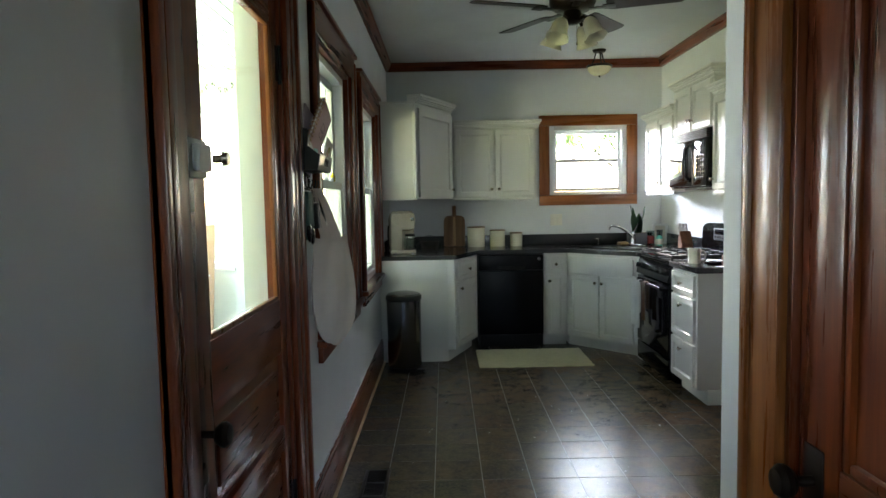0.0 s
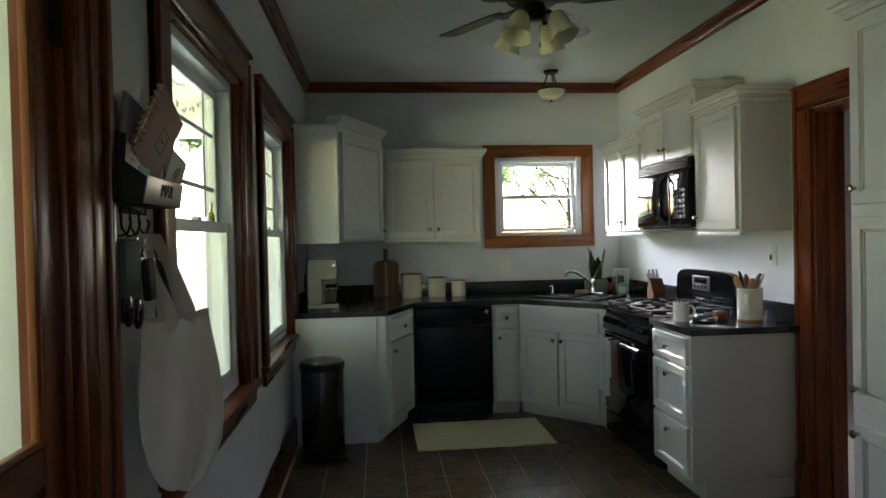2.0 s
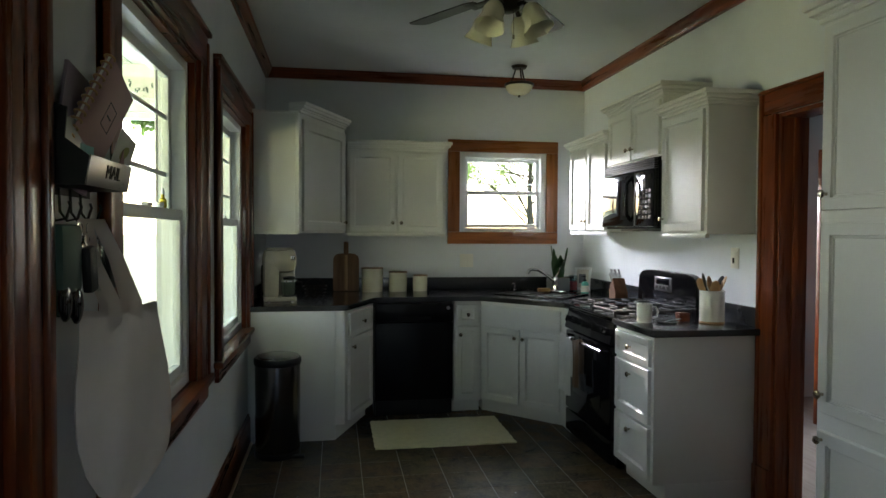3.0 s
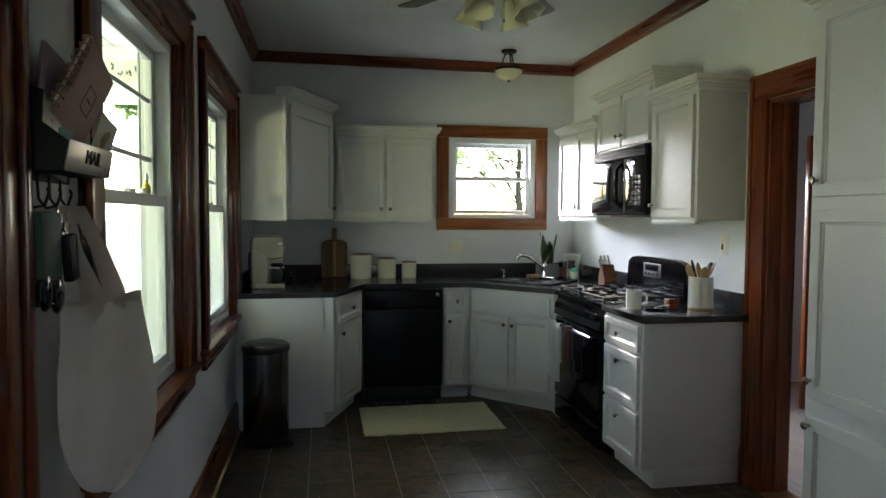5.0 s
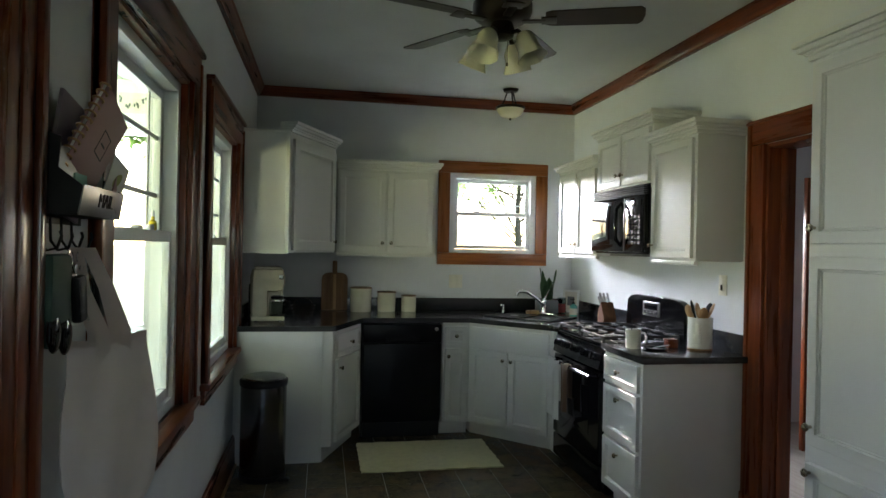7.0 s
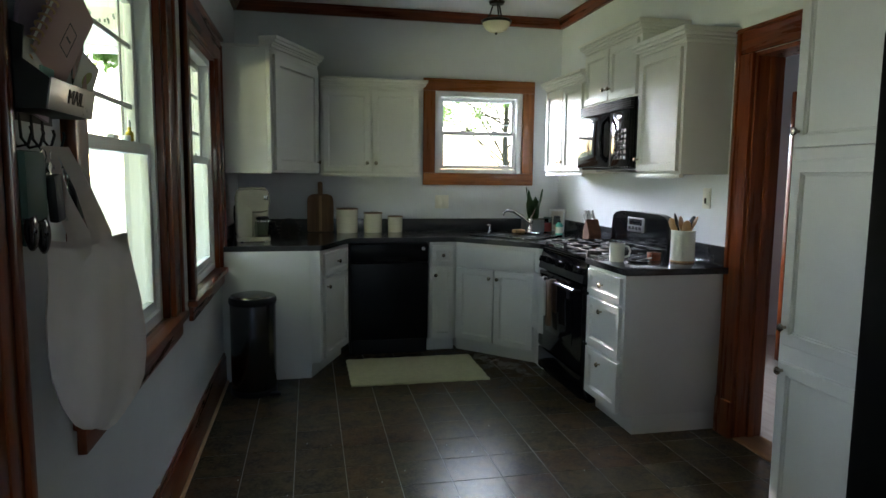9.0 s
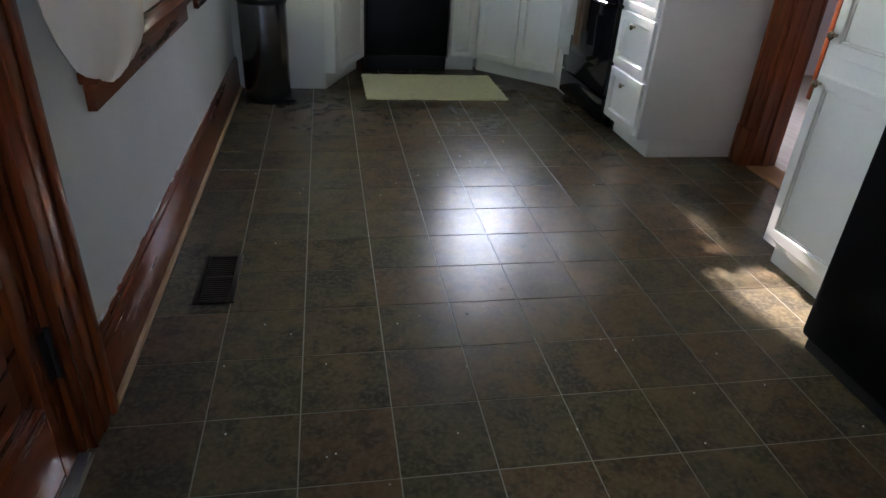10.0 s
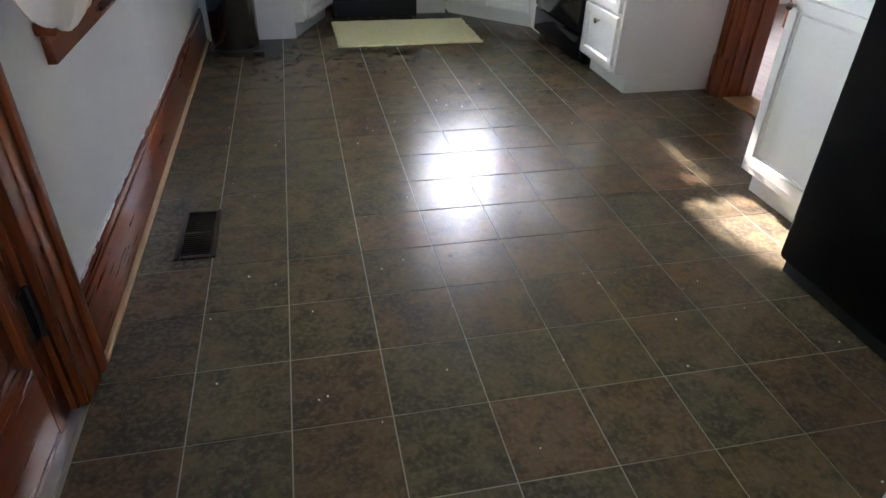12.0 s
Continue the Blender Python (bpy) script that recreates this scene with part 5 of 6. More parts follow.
# trash can
T = thing("trash_can", pose(-0.185, 5.255, 0), "slim dark stainless pedal trash can", "trash can")
part("body", turned([(0.132, 0.02), (0.138, 0.03), (0.14, 0.58), (0.0, 0.58)], 40), CANSTEEL, T)
part("base_ring", turned([(0.142, 0), (0.144, 0.004), (0.144, 0.03), (0.138, 0.036)], 40), BLACKM, T)
part("lid_rim", turned([(0.143, 0.575), (0.147, 0.585), (0.147, 0.61), (0.14, 0.62)], 40), BLACKM, T)
part("lid", turned([(0.14, 0.612), (0.13, 0.63), (0.08, 0.642), (0, 0.646)], 40), CANSTEEL, T)
part("pedal", boxes(((0.1, -0.13, 0.008), (0.17, -0.08, 0.022), 0.005)), BLACKM, T)

# rug
bm = bmesh.new()
rnd = random.Random(2)
nx, ny = 48, 30
vs = [[bm.verts.new((0.43 + 0.945 * i / nx + 0.004 * math.sin(j * 1.3), 5.225 + 0.62 * j / ny + 0.004 * math.sin(i * 0.9), 0.008 + 0.0025 * ((i + j) % 2) + 0.002 * math.sin(i * 0.5) * math.sin(j * 0.4))) for i in range(nx + 1)] for j in range(ny + 1)]
for j in range(ny):
    for i in range(nx):
        bm.faces.new((vs[j][i], vs[j][i + 1], vs[j + 1][i + 1], vs[j + 1][i]))
r = bmesh.ops.extrude_face_region(bm, geom=bm.faces[:])
for v in r["geom"]:
    if isinstance(v, bmesh.types.BMVert):
        v.co.z = 0.0005
T = thing("rug", pose(0, 0, 0), "pale yellow woven cotton rug before the dishwasher", "rug")
part("weave", bm, RUGM, T)

# floor register
T = thing("floor_vent", pose(-0.2, 3.08, 0.001), "dark bronze slatted floor register", "floor vent")
part("frame", boxes(((-0.065, -0.155, 0), (-0.047, 0.155, 0.006), 0.002), ((0.047, -0.155, 0), (0.065, 0.155, 0.006), 0.002), ((-0.046, -0.155, 0), (0.046, -0.135, 0.006), 0.002), ((-0.046, 0.135, 0), (0.046, 0.155, 0.006), 0.002), ((-0.046, -0.006, 0), (0.046, 0.006, 0.006), 0.002)), BRONZE, T)
# no hollow here: the black sheet stands for shade below the slats
part("duct", boxes(((-0.047, -0.136, 0.0002), (0.047, 0.136, 0.001), 0)), BLACKM, T, "flat black sheet imitating the duct's shade")
for i in range(20):
    y = -0.127 + 0.0128 * i + (0.01 if i > 9 else 0)
    part("slat", moved(boxes(((-0.046, -0.003, 0.001), (0.046, 0.003, 0.005), 0.001)), Matrix.Translation((0, y, 0))), BRONZE, T)


# crumbs and grit
bm = bmesh.new()
rnd = random.Random(31)
for i in range(70):
    x, y, r = rnd.uniform(-0.2, 1.6), rnd.uniform(1.6, 4.6), rnd.uniform(0.0012, 0.003)
    box(bm, (x - r, y - r * rnd.uniform(0.5, 1), 0.0004), (x + r, y + r, 0.0008 + r), 0.0003)
single("floor_crumbs", bm, CERAMIC, "pale crumbs scattered on the vinyl tiles", "crumbs", kind="stuff")


# ceiling fan
def ceiling_fan():
    T = thing("ceiling_fan", pose(0.955, 3.98, ZC - 2.82), "dark bronze five-blade ceiling fan with glass lamp shades", "ceiling fan")
    part("canopy", turned([(0.02, 2.755), (0.045, 2.76), (0.068, 2.79), (0.07, 2.819), (0, 2.8195)], 28), BRONZE, T)
    part("downrod", turned([(0.014, 2.69), (0.014, 2.77), (0, 2.77)], 14), BRONZE, T)
    part("motor", turned([(0.04, 2.55), (0.1, 2.556), (0.128, 2.575), (0.138, 2.60), (0.138, 2.64), (0.12, 2.665), (0.06, 2.69), (0.03, 2.705), (0, 2.705)], 36), BRONZE, T)
    part("switch_housing", turned([(0.0, 2.475), (0.03, 2.476), (0.055, 2.49), (0.06, 2.52), (0.05, 2.555), (0, 2.555)], 28), BRONZE, T)
    for k in range(5):
        R = pose(0, 0, 0, 0, 0, -20 + 72 * k)
        arm = boxes(((0.09, -0.02, 2.553), (0.2, 0.02, 2.56), 0.003), ((0.18, -0.045, 2.555), (0.25, 0.045, 2.562), 0.012))
        A = part("blade_arm", moved(arm, R), BRONZE, T)
        out = [(0.2, -0.05), (0.23, -0.062), (0.615, -0.07), (0.635, -0.05), (0.64, 0.0), (0.635, 0.05), (0.615, 0.07), (0.23, 0.062), (0.2, 0.05)]
        bl = prism(out, -0.003, 0.003, 0.001)
        part("blade", moved(bl, R @ Matrix.Translation((0, 0, 2.568)) @ pose(0, 0, 0, -11)), BLADEW, A, "dark wooden blade")
    for k in range(4):
        a = radians(45 + 90 * k)
        d = Vector((math.cos(a), math.sin(a), 0))
        arm = part("lamp_arm", tube([d * 0.04 + Vector((0, 0, 2.50)), d * 0.08 + Vector((0, 0, 2.505)), d * 0.105 + Vector((0, 0, 2.485))], 0.011), BRONZE, T)
        sh = bmesh.new()
        n = 24
        prof = [(0.024, 0.0), (0.036, -0.012), (0.05, -0.045), (0.05, -0.075), (0.058, -0.105), (0.07, -0.13)]
        rings = []
        for r, h in prof:
            rings.append([sh.verts.new(((r + (0.006 * math.cos(6 * 2 * math.pi * i / n) if h < -0.09 else 0)) * math.cos(2 * math.pi * i / n), r * math.sin(2 * math.pi * i / n), h)) for i in range(n)])
        for p, q in zip(rings, rings[1:]):
            for i in range(n):
                sh.faces.new((p[i], p[(i + 1) % n], q[(i + 1) % n], q[i]))
        bmesh.ops.solidify(sh, geom=sh.faces, thickness=0.003)
        q = Vector((d.x * 0.45, d.y * 0.45, -1)).normalized().to_track_quat("-Z", "Y").to_matrix().to_4x4()
        S = part("shade", moved(sh, Matrix.Translation(d * 0.108 + Vector((0, 0, 2.487))) @ q), FROSTW, arm, "ribbed cream glass tulip shade")
    part("pull_chain", tube([(0.02, -0.03, 2.48), (0.02, -0.03, 2.36)], 0.0015, 6), BRASS, T)
    part("chain_bob", turned([(0, 2.345), (0.005, 2.35), (0.005, 2.362), (0, 2.366)], 8, (0.02, -0.03, 0)), BRASS, T)


ceiling_fan()

T = thing("ceiling_lamp", pose(1.645, 6.17, ZC), "dark bronze semi-flush lamp with a cream glass bowl", "ceiling lamp")
part("canopy", turned([(0.02, -0.028), (0.055, -0.022), (0.065, -0.001), (0, -0.0005)], 28), BRONZE, T)
for k in range(3):
    a = 2 * math.pi * k / 3 + 0.5
    part("rod", tube([(0.03 * math.cos(a), 0.03 * math.sin(a), -0.022), (0.05 * math.cos(a), 0.05 * math.sin(a), -0.085), (0.085 * math.cos(a), 0.085 * math.sin(a), -0.148)], 0.006), BRONZE, T)
part("ring", turned([(0.112, -0.165), (0.12, -0.16), (0.12, -0.148), (0.112, -0.143), (0.108, -0.152), (0.112, -0.165)], 36), BRONZE, T)
part("bowl", turned([(0.112, -0.154), (0.105, -0.187), (0.082, -0.216), (0.045, -0.234), (0, -0.238)], 36), FROST, T, "cream glass bowl")
part("finial", turned([(0.0, -0.257), (0.008, -0.253), (0.01, -0.245), (0.006, -0.236), (0, -0.234)], 12), BRONZE, T)


# ---- wall by the porch door: letter rack, keys, bag ----
def lettering(text, size, mat, m, parent, depth=0.001):
    cu = bpy.data.curves.new("lettering", "FONT")
    cu.body, cu.size, cu.extrude, cu.align_x, cu.align_y = text, size, depth, "CENTER", "CENTER"
    tmp = bpy.data.objects.new("lettering", cu)
    scene.collection.objects.link(tmp)
    me = bpy.data.meshes.new_from_object(tmp.evaluated_get(bpy.context.evaluated_depsgraph_get()))
    bpy.data.objects.remove(tmp)
    me.transform(m)
    me.materials.append(mat)
    ob = new("lettering", me)
    ob.parent = parent
    return ob


FX = Matrix(((0, 0, 1, 0), (1, 0, 0, 0), (0, 1, 0, 0), (0, 0, 0, 1)))   # text plane facing +x, reading along +y
R0, R1 = 2.478, 2.742
T = thing("letter_rack", pose(XL, 0, 0.014), "black metal wall letter rack with hooks below", "letter rack")
part("back_plate", boxes(((0.0, R0, 1.47), (0.003, R1, 1.66), 0.001)), BLACKM, T)
for y in (R0, R1 - 0.003):
    bm = prism([(0.0, 1.487), (0.085, 1.487), (0.095, 1.545), (0.05, 1.58), (0.055, 1.64), (0.0, 1.66)], 0, 0.003)
    bm.transform(Matrix(((1, 0, 0, 0), (0, 0, 1, y), (0, 1, 0, 0), (0, 0, 0, 1))))
    part("side_plate", bm, BLACKM, T)
part("bottom_plate", boxes(((0.0, R0 + 0.003, 1.487), (0.085, R1 - 0.003, 1.49), 0.001)), BLACKM, T)
part("divider", boxes(((0.046, R0 + 0.003, 1.49), (0.049, R1 - 0.003, 1.625), 0.001)), DSTEEL, T)
FP = part("front_plate", moved(boxes(((0, R0 + 0.003, 0), (0.003, R1 - 0.003, 0.062), 0.001)), Matrix.Translation((0.085, 0, 1.487)) @ pose(0, 0, 0, 0, 9)), DSTEEL, T, "grey front plate with raised lettering")
lettering("MAIL", 0.042, BLACKM, Matrix.Translation((0.0945, (R0 + R1) / 2 + 0.01, 1.52)) @ pose(0, 0, 0, 0, 9) @ FX, FP)
for i in range(4):
    y = R0 + 0.03 + 0.057 * i
    part("hook", tube([(0.004, y, 1.485), (0.006, y, 1.435), (0.02, y, 1.415), (0.04, y, 1.42), (0.048, y, 1.445), (0.045, y, 1.455)], 0.003, 8), BLACKM, T)

T = thing("notebook", Matrix.Translation((XL + 0.03, 2.572, 1.545)) @ pose(0, 0, 0, -27, 13, -6), "dusty pink spiral notebook in the letter rack", "notebook")
part("cover", boxes(((-0.006, -0.075, 0), (-0.0045, 0.085, 0.25), 0.0005), ((0.0045, -0.075, 0), (0.006, 0.085, 0.25), 0.0005)), PINKP, T)
part("pages", boxes(((-0.004, -0.07, 0.003), (0.004, 0.082, 0.247), 0)), PAPER, T)
for i in range(13):
    z = 0.015 + 0.019 * i
    part("spiral_ring", tube([(0.011 * math.cos(a), -0.07 + 0.011 * math.sin(a), z) for a in [k * math.pi / 6 for k in range(13)]], 0.0025, 6), SPOONW, T, "pale wire ring")
part("stamp", boxes(((0.006, 0.005, 0.12), (0.0066, 0.045, 0.122), 0), ((0.006, 0.005, 0.178), (0.0066, 0.045, 0.18), 0), ((0.006, 0.003, 0.12), (0.0066, 0.005, 0.18), 0), ((0.006, 0.045, 0.12), (0.0066, 0.047, 0.18), 0), ((0.006, 0.014, 0.148), (0.0066, 0.036, 0.152), 0)), BLACKM, T, "dark printed box motif")
T = thing("folder", Matrix.Translation((XL + 0.014, 2.565, 1.509)) @ pose(0, 0, 0, -10, 4), "mauve paper folder standing in the letter rack", "folder")
part("cover", boxes(((-0.004, -0.07, 0), (0.004, 0.12, 0.245), 0.001)), MAUVE, T)
T = thing("greeting_card", Matrix.Translation((XL + 0.07, 2.692, 1.519)) @ pose(0, 0, 0, -28, 0, -15), "white card with an olive print", "card")
part("card", boxes(((-0.001, -0.03, 0), (0.001, 0.035, 0.135), 0)), PAPER, T)
bm = bmesh.new()
bmesh.ops.create_circle(bm, cap_ends=True, radius=1, segments=16)
bm.transform(Matrix.Translation((0.0014, 0.004, 0.085)) @ FX @ pose(0, 0, 0, 0, 0, -25) @ Matrix.Diagonal((0.01, 0.025, 1, 1)))
part("print", bm, OLIVE, T)
T = thing("greeting_card", Matrix.Translation((XL + 0.081, 2.687, 1.514)) @ pose(0, 0, 0, -38), "pale pink letter leaning in the rack", "card")
part("card", boxes(((-0.001, -0.02, 0), (0.001, 0.03, 0.1), 0)), PINKP, T)
T = thing("note_pad", Matrix.Translation((XL + 0.07, 2.535, 1.514)), "mint green note in the rack's front pocket", "note")
part("pad", boxes(((-0.002, -0.03, 0), (0.002, 0.035, 0.072), 0.001)), MINT, T)

# keys and sunglasses
HK = [R0 + 0.03 + 0.057 * i for i in range(4)]
T = thing("sunglasses", pose(XL + 0.03, HK[0] + 0.01, 1.41), "dark green strap and black sunglasses on a hook", "sunglasses")
part("strap", boxes(((-0.012, -0.05, -0.13), (0.02, 0.05, 0.012), 0.012), ((-0.006, -0.04, -0.175), (0.012, 0.01, -0.12), 0.01)), GREEN, T, "dark green pouch strap")
for i, y in enumerate((-0.028, 0.028)):
    ln = bmesh.new()
    bmesh.ops.create_uvsphere(ln, u_segments=16, v_segments=10, radius=1)
    ln.transform(Matrix.Translation((0.014, y, -0.145 - 0.012 * i)) @ Matrix.Diagonal((0.01, 0.028, 0.04, 1)))
    part("lens", ln, BLACKG, T, "black lens")
part("bridge", tube([(0.016, -0.01, -0.135), (0.02, 0.0, -0.128), (0.016, 0.01, -0.138)], 0.003, 8), BLACKM, T)
for y in (-0.05, 0.05):
    part("temple", tube([(0.014, y, -0.135), (-0.004, y * 0.8, -0.08), (-0.012, y * 0.5, -0.03)], 0.003, 8), BLACKM, T)


def key_bunch(y, z, fob, label):
    T = thing("key_bunch", pose(XL + 0.042, y, z), label, "keys", "keys on hooks")
    part("ring", tube([(0.0, 0.015 * math.cos(a), -0.012 + 0.015 * math.sin(a)) for a in [k * math.pi / 8 for k in range(17)]], 0.0015, 6), CHROME, T)
    for i in range(3):
        k = turned([(0.0, -0.0015), (0.011, -0.0015), (0.011, 0.0015), (0, 0.0015)], 12, (0, 0, -0.036), "x")
        box(k, (-0.0012, -0.003, -0.085), (0.0012, 0.004, -0.045), 0.0005)
        part("key", moved(k, pose(0.004 * i, 0, 0, 14 * (i - 1))), CHROME, T, "steel key")
    part("fob", moved(boxes(((-0.009, -0.022, -0.15), (0.012, 0.022, -0.05), 0.008)), pose(0.01, 0.008, 0, 8)), fob, T, "black key fob")


key_bunch(HK[1] + 0.006, 1.425, BLACKM, "steel keys with a black remote fob")
key_bunch(HK[2], 1.425, CLEAR, "steel keys with a clear tag")
key_bunch(HK[3] + 0.01, 1.42, BLACKM, "steel keys with a black remote fob")


def tote_bag():
    T = thing("tote_bag", pose(0, 0, 0), "natural canvas tote bag hanging from a hook", "bag")
    # height, start and end across the bag, half thickness
    rows_ = [(1.238, 0.05, 0.86, 0.010), (1.21, 0.045, 0.875, 0.014), (1.15, 0.03, 0.91, 0.022), (1.08, 0.0, 0.95, 0.028), (1.0, 0.0, 0.99, 0.032), (0.94, 0.02, 1.0, 0.033), (0.88, 0.09, 0.97, 0.031), (0.84, 0.16, 0.9, 0.027), (0.812, 0.23, 0.81, 0.02), (0.797, 0.30, 0.72, 0.012), (0.79, 0.37, 0.64, 0.004)]
    p0, p1 = Vector((-0.372, 2.565, 0)), Vector((-0.236, 2.79, 0))
    along = p1 - p0
    out = Vector((along.y, -along.x, 0)).normalized()
    bm = bmesh.new()
    n = 20
    loops = []
    for j, (z, a, b, t) in enumerate(rows_):
        ring = []
        for i in range(2 * n):
            u = i / n if i <= n else (2 * n - i) / n
            s = 1 if i <= n else -1
            bulge = t * math.sin(math.pi * min(max(u, 0.02), 0.98)) ** 0.5
            fold = (0.005 * math.sin(u * 11 + j * 0.7) + 0.003 * math.sin(u * 23 + j * 1.3)) * min(1, j / 3)
            zz = z - 0.012 * math.sin(u * math.pi) * (j == 0) + 0.008 * math.sin(u * 7 + 1) * (j > 6)
            ring.append(bm.verts.new(p0 + along * (a + (b - a) * u) + out * (s * bulge + fold) + Vector((0, 0, zz))))
        loops.append(ring)
    for p, q in zip(loops, loops[1:]):
        for i in range(2 * n):
            bm.faces.new((p[i], p[(i + 1) % (2 * n)], q[(i + 1) % (2 * n)], q[i]))
    bm.faces.new(loops[-1])
    bmesh.ops.remove_doubles(bm, verts=bm.verts, dist=0.0004)
    part("sack", bm, CANVAS, T)
    hem = bmesh.new()
    for s in (1, -1):
        vr = []
        for i in range(n + 1):
            u = i / n
            bulge = 0.0105 * math.sin(math.pi * min(max(u, 0.02), 0.98)) ** 0.5 + 0.0015
            c = p0 + along * (0.05 + 0.81 * u) + out * s * bulge
            vr.append([hem.verts.new(c + Vector((0, 0, z - 0.012 * math.sin(u * math.pi)))) for z in (1.239, 1.212)])
        for a, b in zip(vr, vr[1:]):
            hem.faces.new((a[0], a[1], b[1], b[0]))
    bmesh.ops.solidify(hem, geom=hem.faces, thickness=0.0015)
    part("hem", hem, CANVAS, T, "stitched top hem")
    hk = Vector((XL + 0.045, HK[2] + 0.005, 1.435))
    side = along.normalized()
    for s in (0.014, -0.014):
        for u, lean in ((0.36, -0.016), (0.58, 0.016)):
            st = bmesh.new()
            foot = p0 + along * u + out * s
            pts = [hk + side * lean + out * s * 0.3, hk.lerp(foot + Vector((0, 0, 1.23)), 0.45) + side * lean * 1.2, foot + Vector((0, 0, 1.245)), foot + Vector((0, 0, 1.17))]
            vr = []
            for k, p in enumerate(pts):
                wv = 0.015 + 0.0015 * k
                vr.append((st.verts.new(p - side * wv), st.verts.new(p + side * wv)))
            for p, q in zip(vr, vr[1:]):
                st.faces.new((p[0], p[1], q[1], q[0]))
            bmesh.ops.solidify(st, geom=st.faces, thickness=0.003)
            part("strap", st, CANVAS, T)


tote_bag()

# small bottle on the window's meeting rail
T = thing("small_bottle", pose(XL - 0.055, 3.62, RAIL + 0.02), "tiny yellow oil bottle on the sash rail", "bottle")
part("bottle", turned([(0.012, 0), (0.014, 0.004), (0.014, 0.03), (0.006, 0.038), (0.006, 0.05), (0, 0.05)], 14), YELLOW, T)
part("cap", turned([(0.007, 0.05), (0.007, 0.064), (0.003, 0.075), (0, 0.076)], 12), VINYL, T)
T = thing("small_bottle", pose(XL - 0.055, 3.585, RAIL + 0.02), "tiny white cap bottle on the sash rail", "bottle")
part("bottle", turned([(0.013, 0), (0.013, 0.018), (0.01, 0.02), (0, 0.02)], 14), VINYL, T)


# ---- porch ----
PZ, PC, PXO, PYE, PYN = -0.1, 2.72, -3.2, 6.5, -1.6
PE = [(-2.92, -2.02, 0.75, 2.35), (-1.78, -0.9, 0.75, 2.35)]
# first side window is unseen, added so light reaches the porch door
PS = [(0.9, 2.3, 0.75, 2.3), (2.7, 4.1, 0.75, 2.3), (4.5, 5.9, 0.75, 2.3)]
structure("floor_porch", boxes(((PXO, PYN, PZ - 0.1), (XO, PYE, PZ), 0)), PORCHF, "grey painted porch floorboards", "floor")
structure("wall_porch_outer", walled("x", PXO - 0.15, PXO, PYN - 0.15, PYE + 0.15, PZ - 0.5, PC, PS), PORCHW, "white painted outer porch wall with windows", "wall")
structure("wall_porch_end", walled("y", PYE, PYE + 0.15, PXO, XO, PZ - 0.5, PC, PE), PORCHW, "white painted porch end wall with windows", "wall")
structure("wall_porch_near", walled("y", PYN - 0.15, PYN, PXO, XO, PZ - 0.5, PC), PORCHW, "white painted porch wall", "wall")
bm = bmesh.new()
k = 0
x = PXO - 0.15
while x < XO:
    box(bm, (x + 0.004, PYN - 0.15, PC + 0.006 * (k % 2 == 0)), (min(x + 0.05, XO), PYE + 0.15, PC + 0.1), 0)
    x += 0.054
    k += 1
box(bm, (PXO - 0.15, PYN - 0.15, PC + 0.02), (XO, PYE + 0.15, PC + 0.12), 0)
structure("ceiling_porch", bm, PORCHW, "pale green-white beadboard porch ceiling", "ceiling")
single("wall_border", boxes(((PXO + 0.001, PYE - 0.004, 2.46), (XO, PYE - 0.001, 2.62), 0)), PAPER, "faded wallpaper border band", "border", kind="structure")
bm = bmesh.new()
rnd = random.Random(8)
for i in range(40):
    cx, cz = PXO + 0.1 + 0.062 * i, 2.54 + 0.03 * math.sin(i * 1.7)
    for j in range(4):
        a = rnd.random() * 6.28
        box(bm, (cx + 0.014 * math.cos(a) - 0.006, PYE - 0.007, cz + 0.02 * math.sin(a) - 0.012), (cx + 0.014 * math.cos(a) + 0.006, PYE - 0.004, cz + 0.02 * math.sin(a) + 0.012), 0.001)
structure("trim_stencil", bm, STENCIL, "dark green leaf stencils on the border", "border")


def porch_window(name, axis, p, u0, u1, z0, z1):
    T = thing(name, pose(0, 0, 0), "white painted porch sash window, bright outside", "window", kind="structure")
    P = (lambda d, u, z: (p + d, u, z)) if axis == "x" else (lambda d, u, z: (u, p + d, z))
    mid = (z0 + z1) / 2
    bits = [((-0.01, u0, z0), (0.07, u0 + 0.05, z1)), ((-0.01, u1 - 0.05, z0), (0.07, u1, z1)), ((-0.01, u0 + 0.051, z1 - 0.05), (0.07, u1 - 0.051, z1)), ((-0.01, u0 + 0.051, z0), (0.07, u1 - 0.051, z0 + 0.05)), ((0.0, u0 + 0.051, mid - 0.02), (0.06, u1 - 0.051, mid + 0.02))]
    part("frame", boxes(*[(P(*a), P(*b), 0.003) for a, b in bits]), VINYL, T)
    part("sill", boxes((P(-0.01 + (0.1 if axis == "x" else -0.06), u0 - 0.06, z0 - 0.035), P(0.07 + (0.12 if axis == "x" else -0.04), u1 + 0.06, z0 - 0.002), 0.006)), VINYL, T)
    g = part("pane", boxes((P(0.03, u0 + 0.05, z0 + 0.05), P(0.034, u1 - 0.05, z1 - 0.05), 0)), PANE, T)
    g.visible_shadow = False


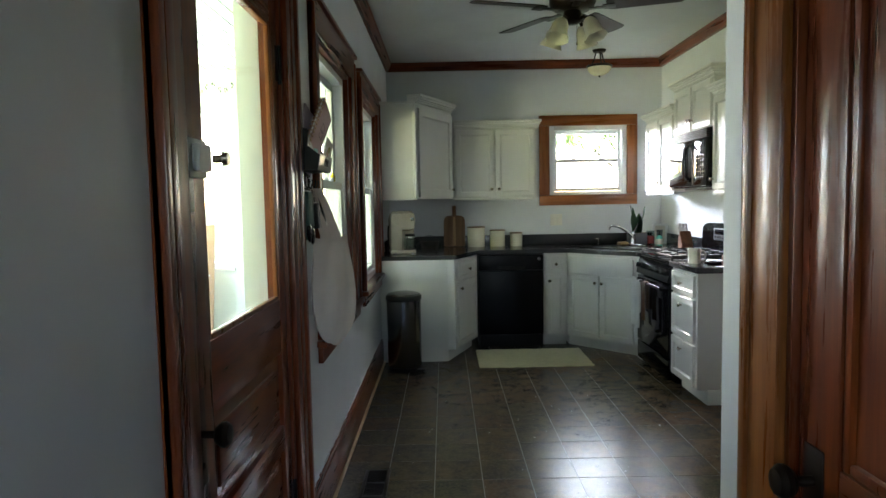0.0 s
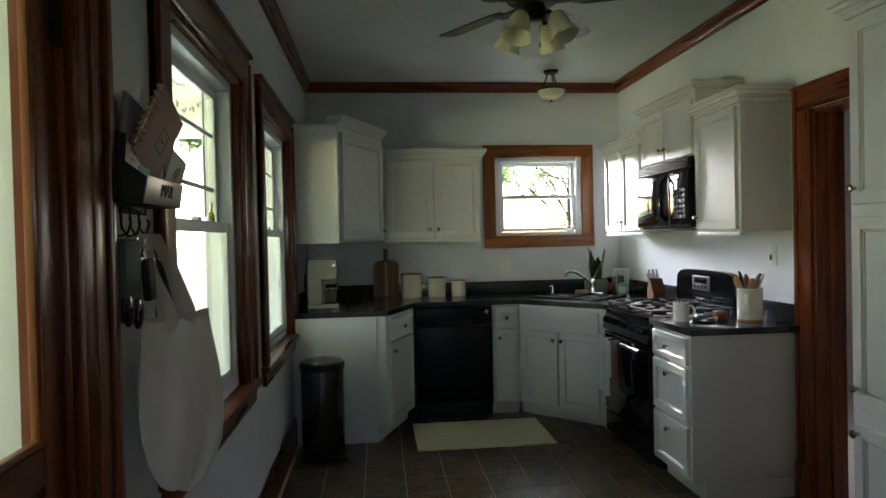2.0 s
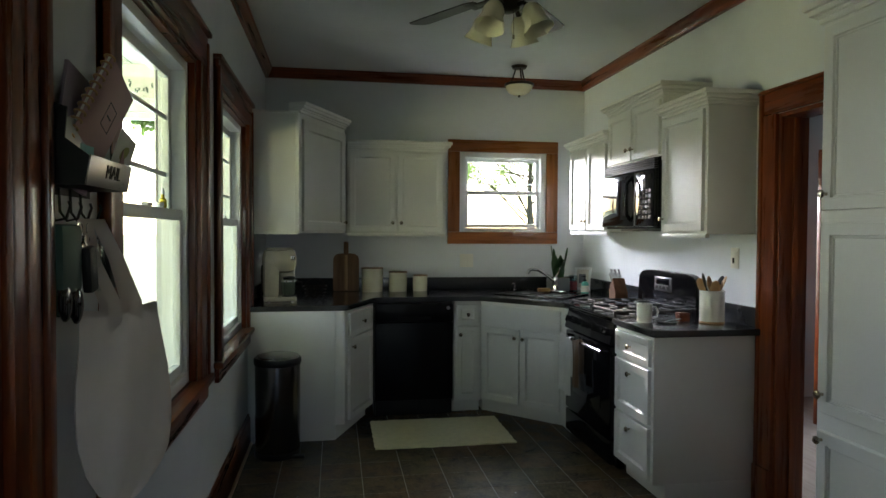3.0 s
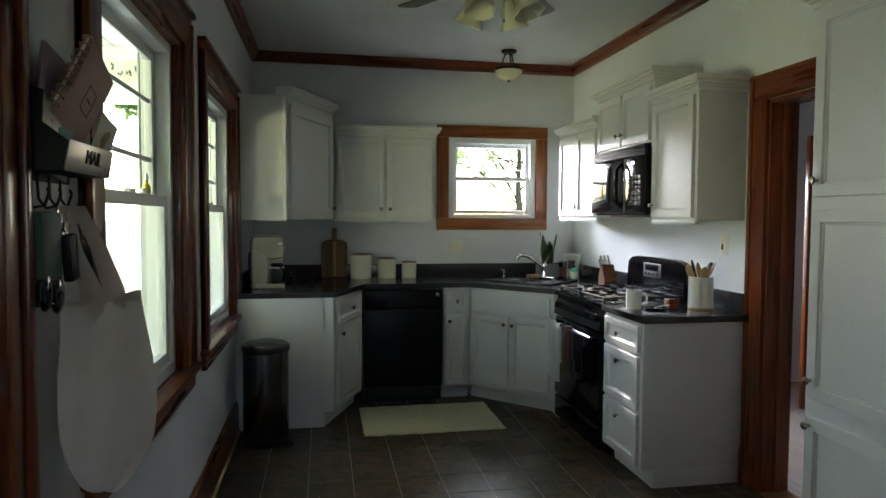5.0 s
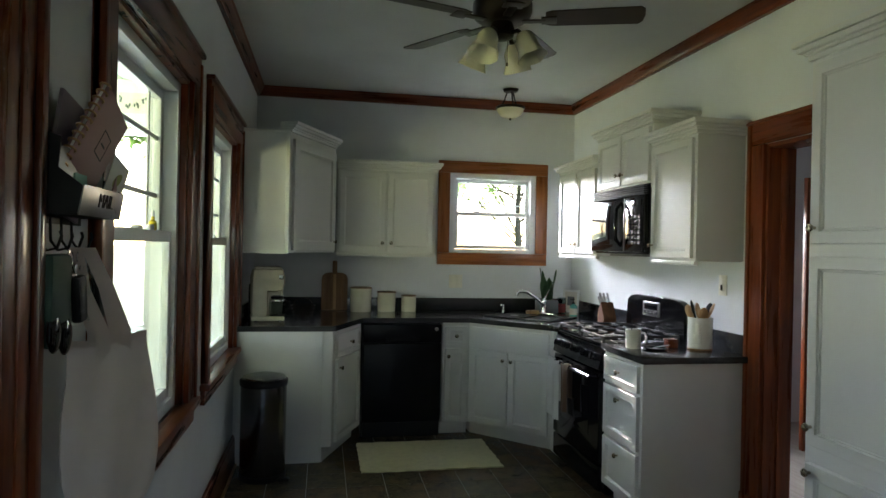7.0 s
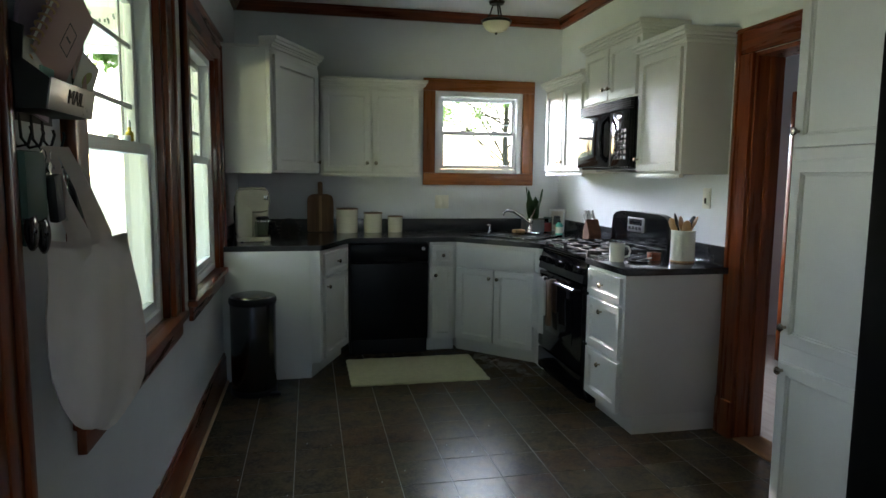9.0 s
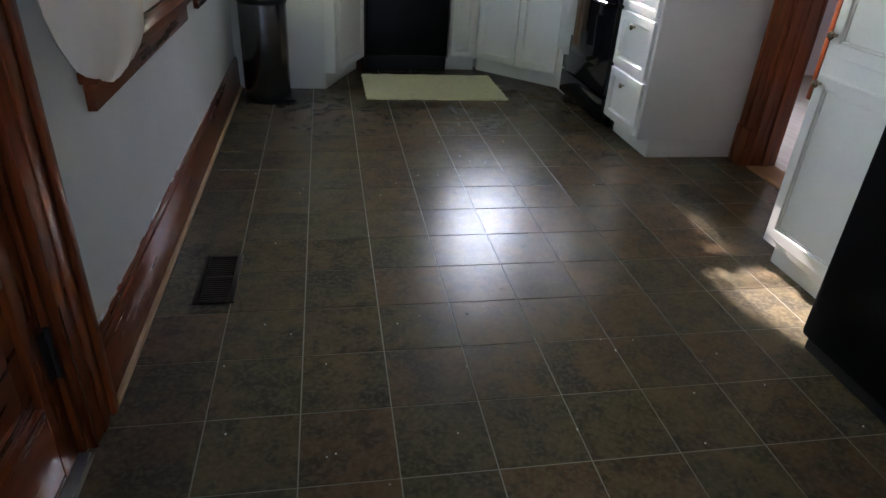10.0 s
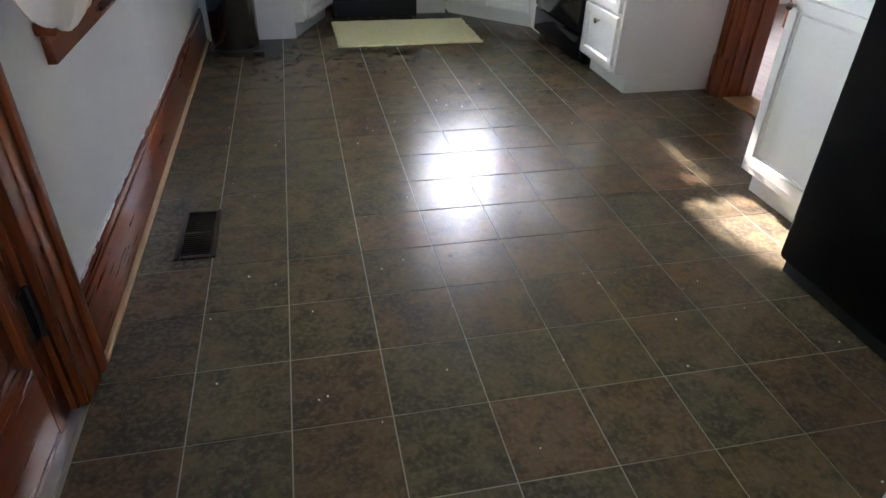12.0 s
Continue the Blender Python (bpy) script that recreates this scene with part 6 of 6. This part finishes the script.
for i, h in enumerate(PE):
    porch_window("window_%d" % (4 + i), "y", PYE + 0.04, *h)
for i, h in enumerate(PS):
    porch_window("window_%d" % (6 + i), "x", PXO - 0.11, *h)
T = thing("leaning_board", Matrix.Translation((-2.45, 6.22, PZ)) @ pose(0, 0, 0, -9), "brown hardboard sheet leaning against the porch wall", "board")
part("sheet", boxes(((-0.32, 0, 0), (0.32, 0.012, 1.3), 0.002)), CARD, T)
bm = bmesh.new()
rnd = random.Random(12)
for i in range(26):
    x, z, r = rnd.uniform(-0.28, 0.28), rnd.uniform(0.1, 1.15), rnd.uniform(0.006, 0.02)
    turned([(r, 0), (r * 0.7, -0.001), (0, -0.001)], 8, (x, -0.0005, z), "y", bm)
part("paint_splash", bm, VINYL, T, "white paint spatters")
part("tape_mark", moved(boxes(((-0.1, -0.003, 0), (0.1, -0.0005, 0.012), 0)), Matrix.Translation((-0.05, 0, 1.12)) @ pose(0, 0, 0, 0, 25)), RED, T, "red tape strip")

# ---- outdoors ----
bm = bmesh.new()
bmesh.ops.create_grid(bm, x_segments=60, y_segments=60, size=400)
bm.transform(Matrix.Translation((0, 0, -0.62)))
structure("ground", bm, GRASS, "sunlit green lawn round the house", "ground")


def tree(x, y, h, lo, hi, rx, ry, leaves, seed, label, sun_gap=None, size=1.0):
    rnd = random.Random(seed)
    T = thing("tree", pose(x, y, -0.62), label, "tree", "garden trees")
    limbs = bmesh.new()
    tube([(0, 0, 0), (0.05, 0.02, h * 0.25), (-0.03, 0.05, h * 0.5), (0.04, 0, h * 0.9)], 0.22, 10, limbs, 0.25)
    ends = []
    for i in range(16):
        a, z0 = i * 2.4, h * (0.3 + 0.5 * rnd.random())
        e = Vector((rx * 0.8 * math.cos(a), ry * 0.8 * math.sin(a), lo + (hi - lo) * rnd.random()))
        tube([(0, 0, z0), Vector((0, 0, z0)).lerp(e, 0.5) + Vector((0, 0, 0.3)), e], 0.04, 6, limbs, 0.2)
        ends.append(e)
    part("trunk", limbs, BARK, T)
    verts, faces = [], []
    clumps = []
    for i in range(150):
        a, r = rnd.random() * 6.283, math.sqrt(rnd.random())
        clumps.append((Vector((rx * r * math.cos(a), ry * r * math.sin(a), lo + (hi - lo) * rnd.random() ** 0.9)), 0.25 + 0.35 * rnd.random()))
    for i in range(leaves):
        c, s = clumps[rnd.randrange(len(clumps))]
        p = c + Vector((rnd.gauss(0, s * 0.5), rnd.gauss(0, s * 0.5), rnd.gauss(0, s * 0.4)))
        # leaves left out along the sun's path to shape one floor patch
        if sun_gap and abs(p.x - sun_gap[0]) < 0.17 and abs(p.z - sun_gap[1] - 0.488 * p.y) < 0.18:
            continue
        q = Euler((rnd.uniform(-1.2, 1.2), rnd.uniform(-1.2, 1.2), rnd.random() * 6.283)).to_matrix()
        w = (0.055 + 0.05 * rnd.random()) * size
        k = len(verts)
        verts += [p + q @ Vector(v) * w for v in ((-1, 0, 0), (-0.2, -0.6, 0.1), (1.2, 0, 0), (-0.2, 0.6, 0.1))]
        faces.append((k, k + 1, k + 2, k + 3))
    me = bpy.data.meshes.new("crown")
    me.from_pydata(verts, [], faces)
    me.materials.append(TREELEAF)
    cr = new("crown", me)
    cr.parent = T


# crown set above the view, added to break the sun into dapples
tree(-1.2, 13.5, 6.5, 4.3, 8.2, 4.6, 2.2, 110000, 5, "leafy garden tree out of view, its crown screening the sun", (2.37, 5.86))
tree(8.2, 27.0, 7.0, 4.2, 8.5, 5.5, 2.5, 30000, 7, "leafy garden tree across the sunlit lawn", None, 0.6)
tree(3.0, 33.0, 8.0, 4.2, 9.5, 5.5, 3.0, 24000, 11, "leafy garden tree at the lawn's edge", None, 0.6)

# ---- floor tiles ----
TW, TD, GAP = 0.2362, 0.2375, 0.0035
TX0, TY0 = 0.091 - 2 * TW, 2.398 - 6 * TD
FLOOR = bpy.data.objects["floor"]
bm = boxes(((GAP / 2, GAP / 2, -0.004), (TW - GAP / 2, TD - GAP / 2, 0.0), 0.0008))
TM = bpy.data.meshes.new("tile")
bm.to_mesh(TM)
bm.free()
TM.materials.append(TILE)
for j in range(24):
    for i in range(12):
        o = new("tile", TM)
        o.parent = FLOOR
        o.location = (TX0 + i * TW, TY0 + j * TD, 0)
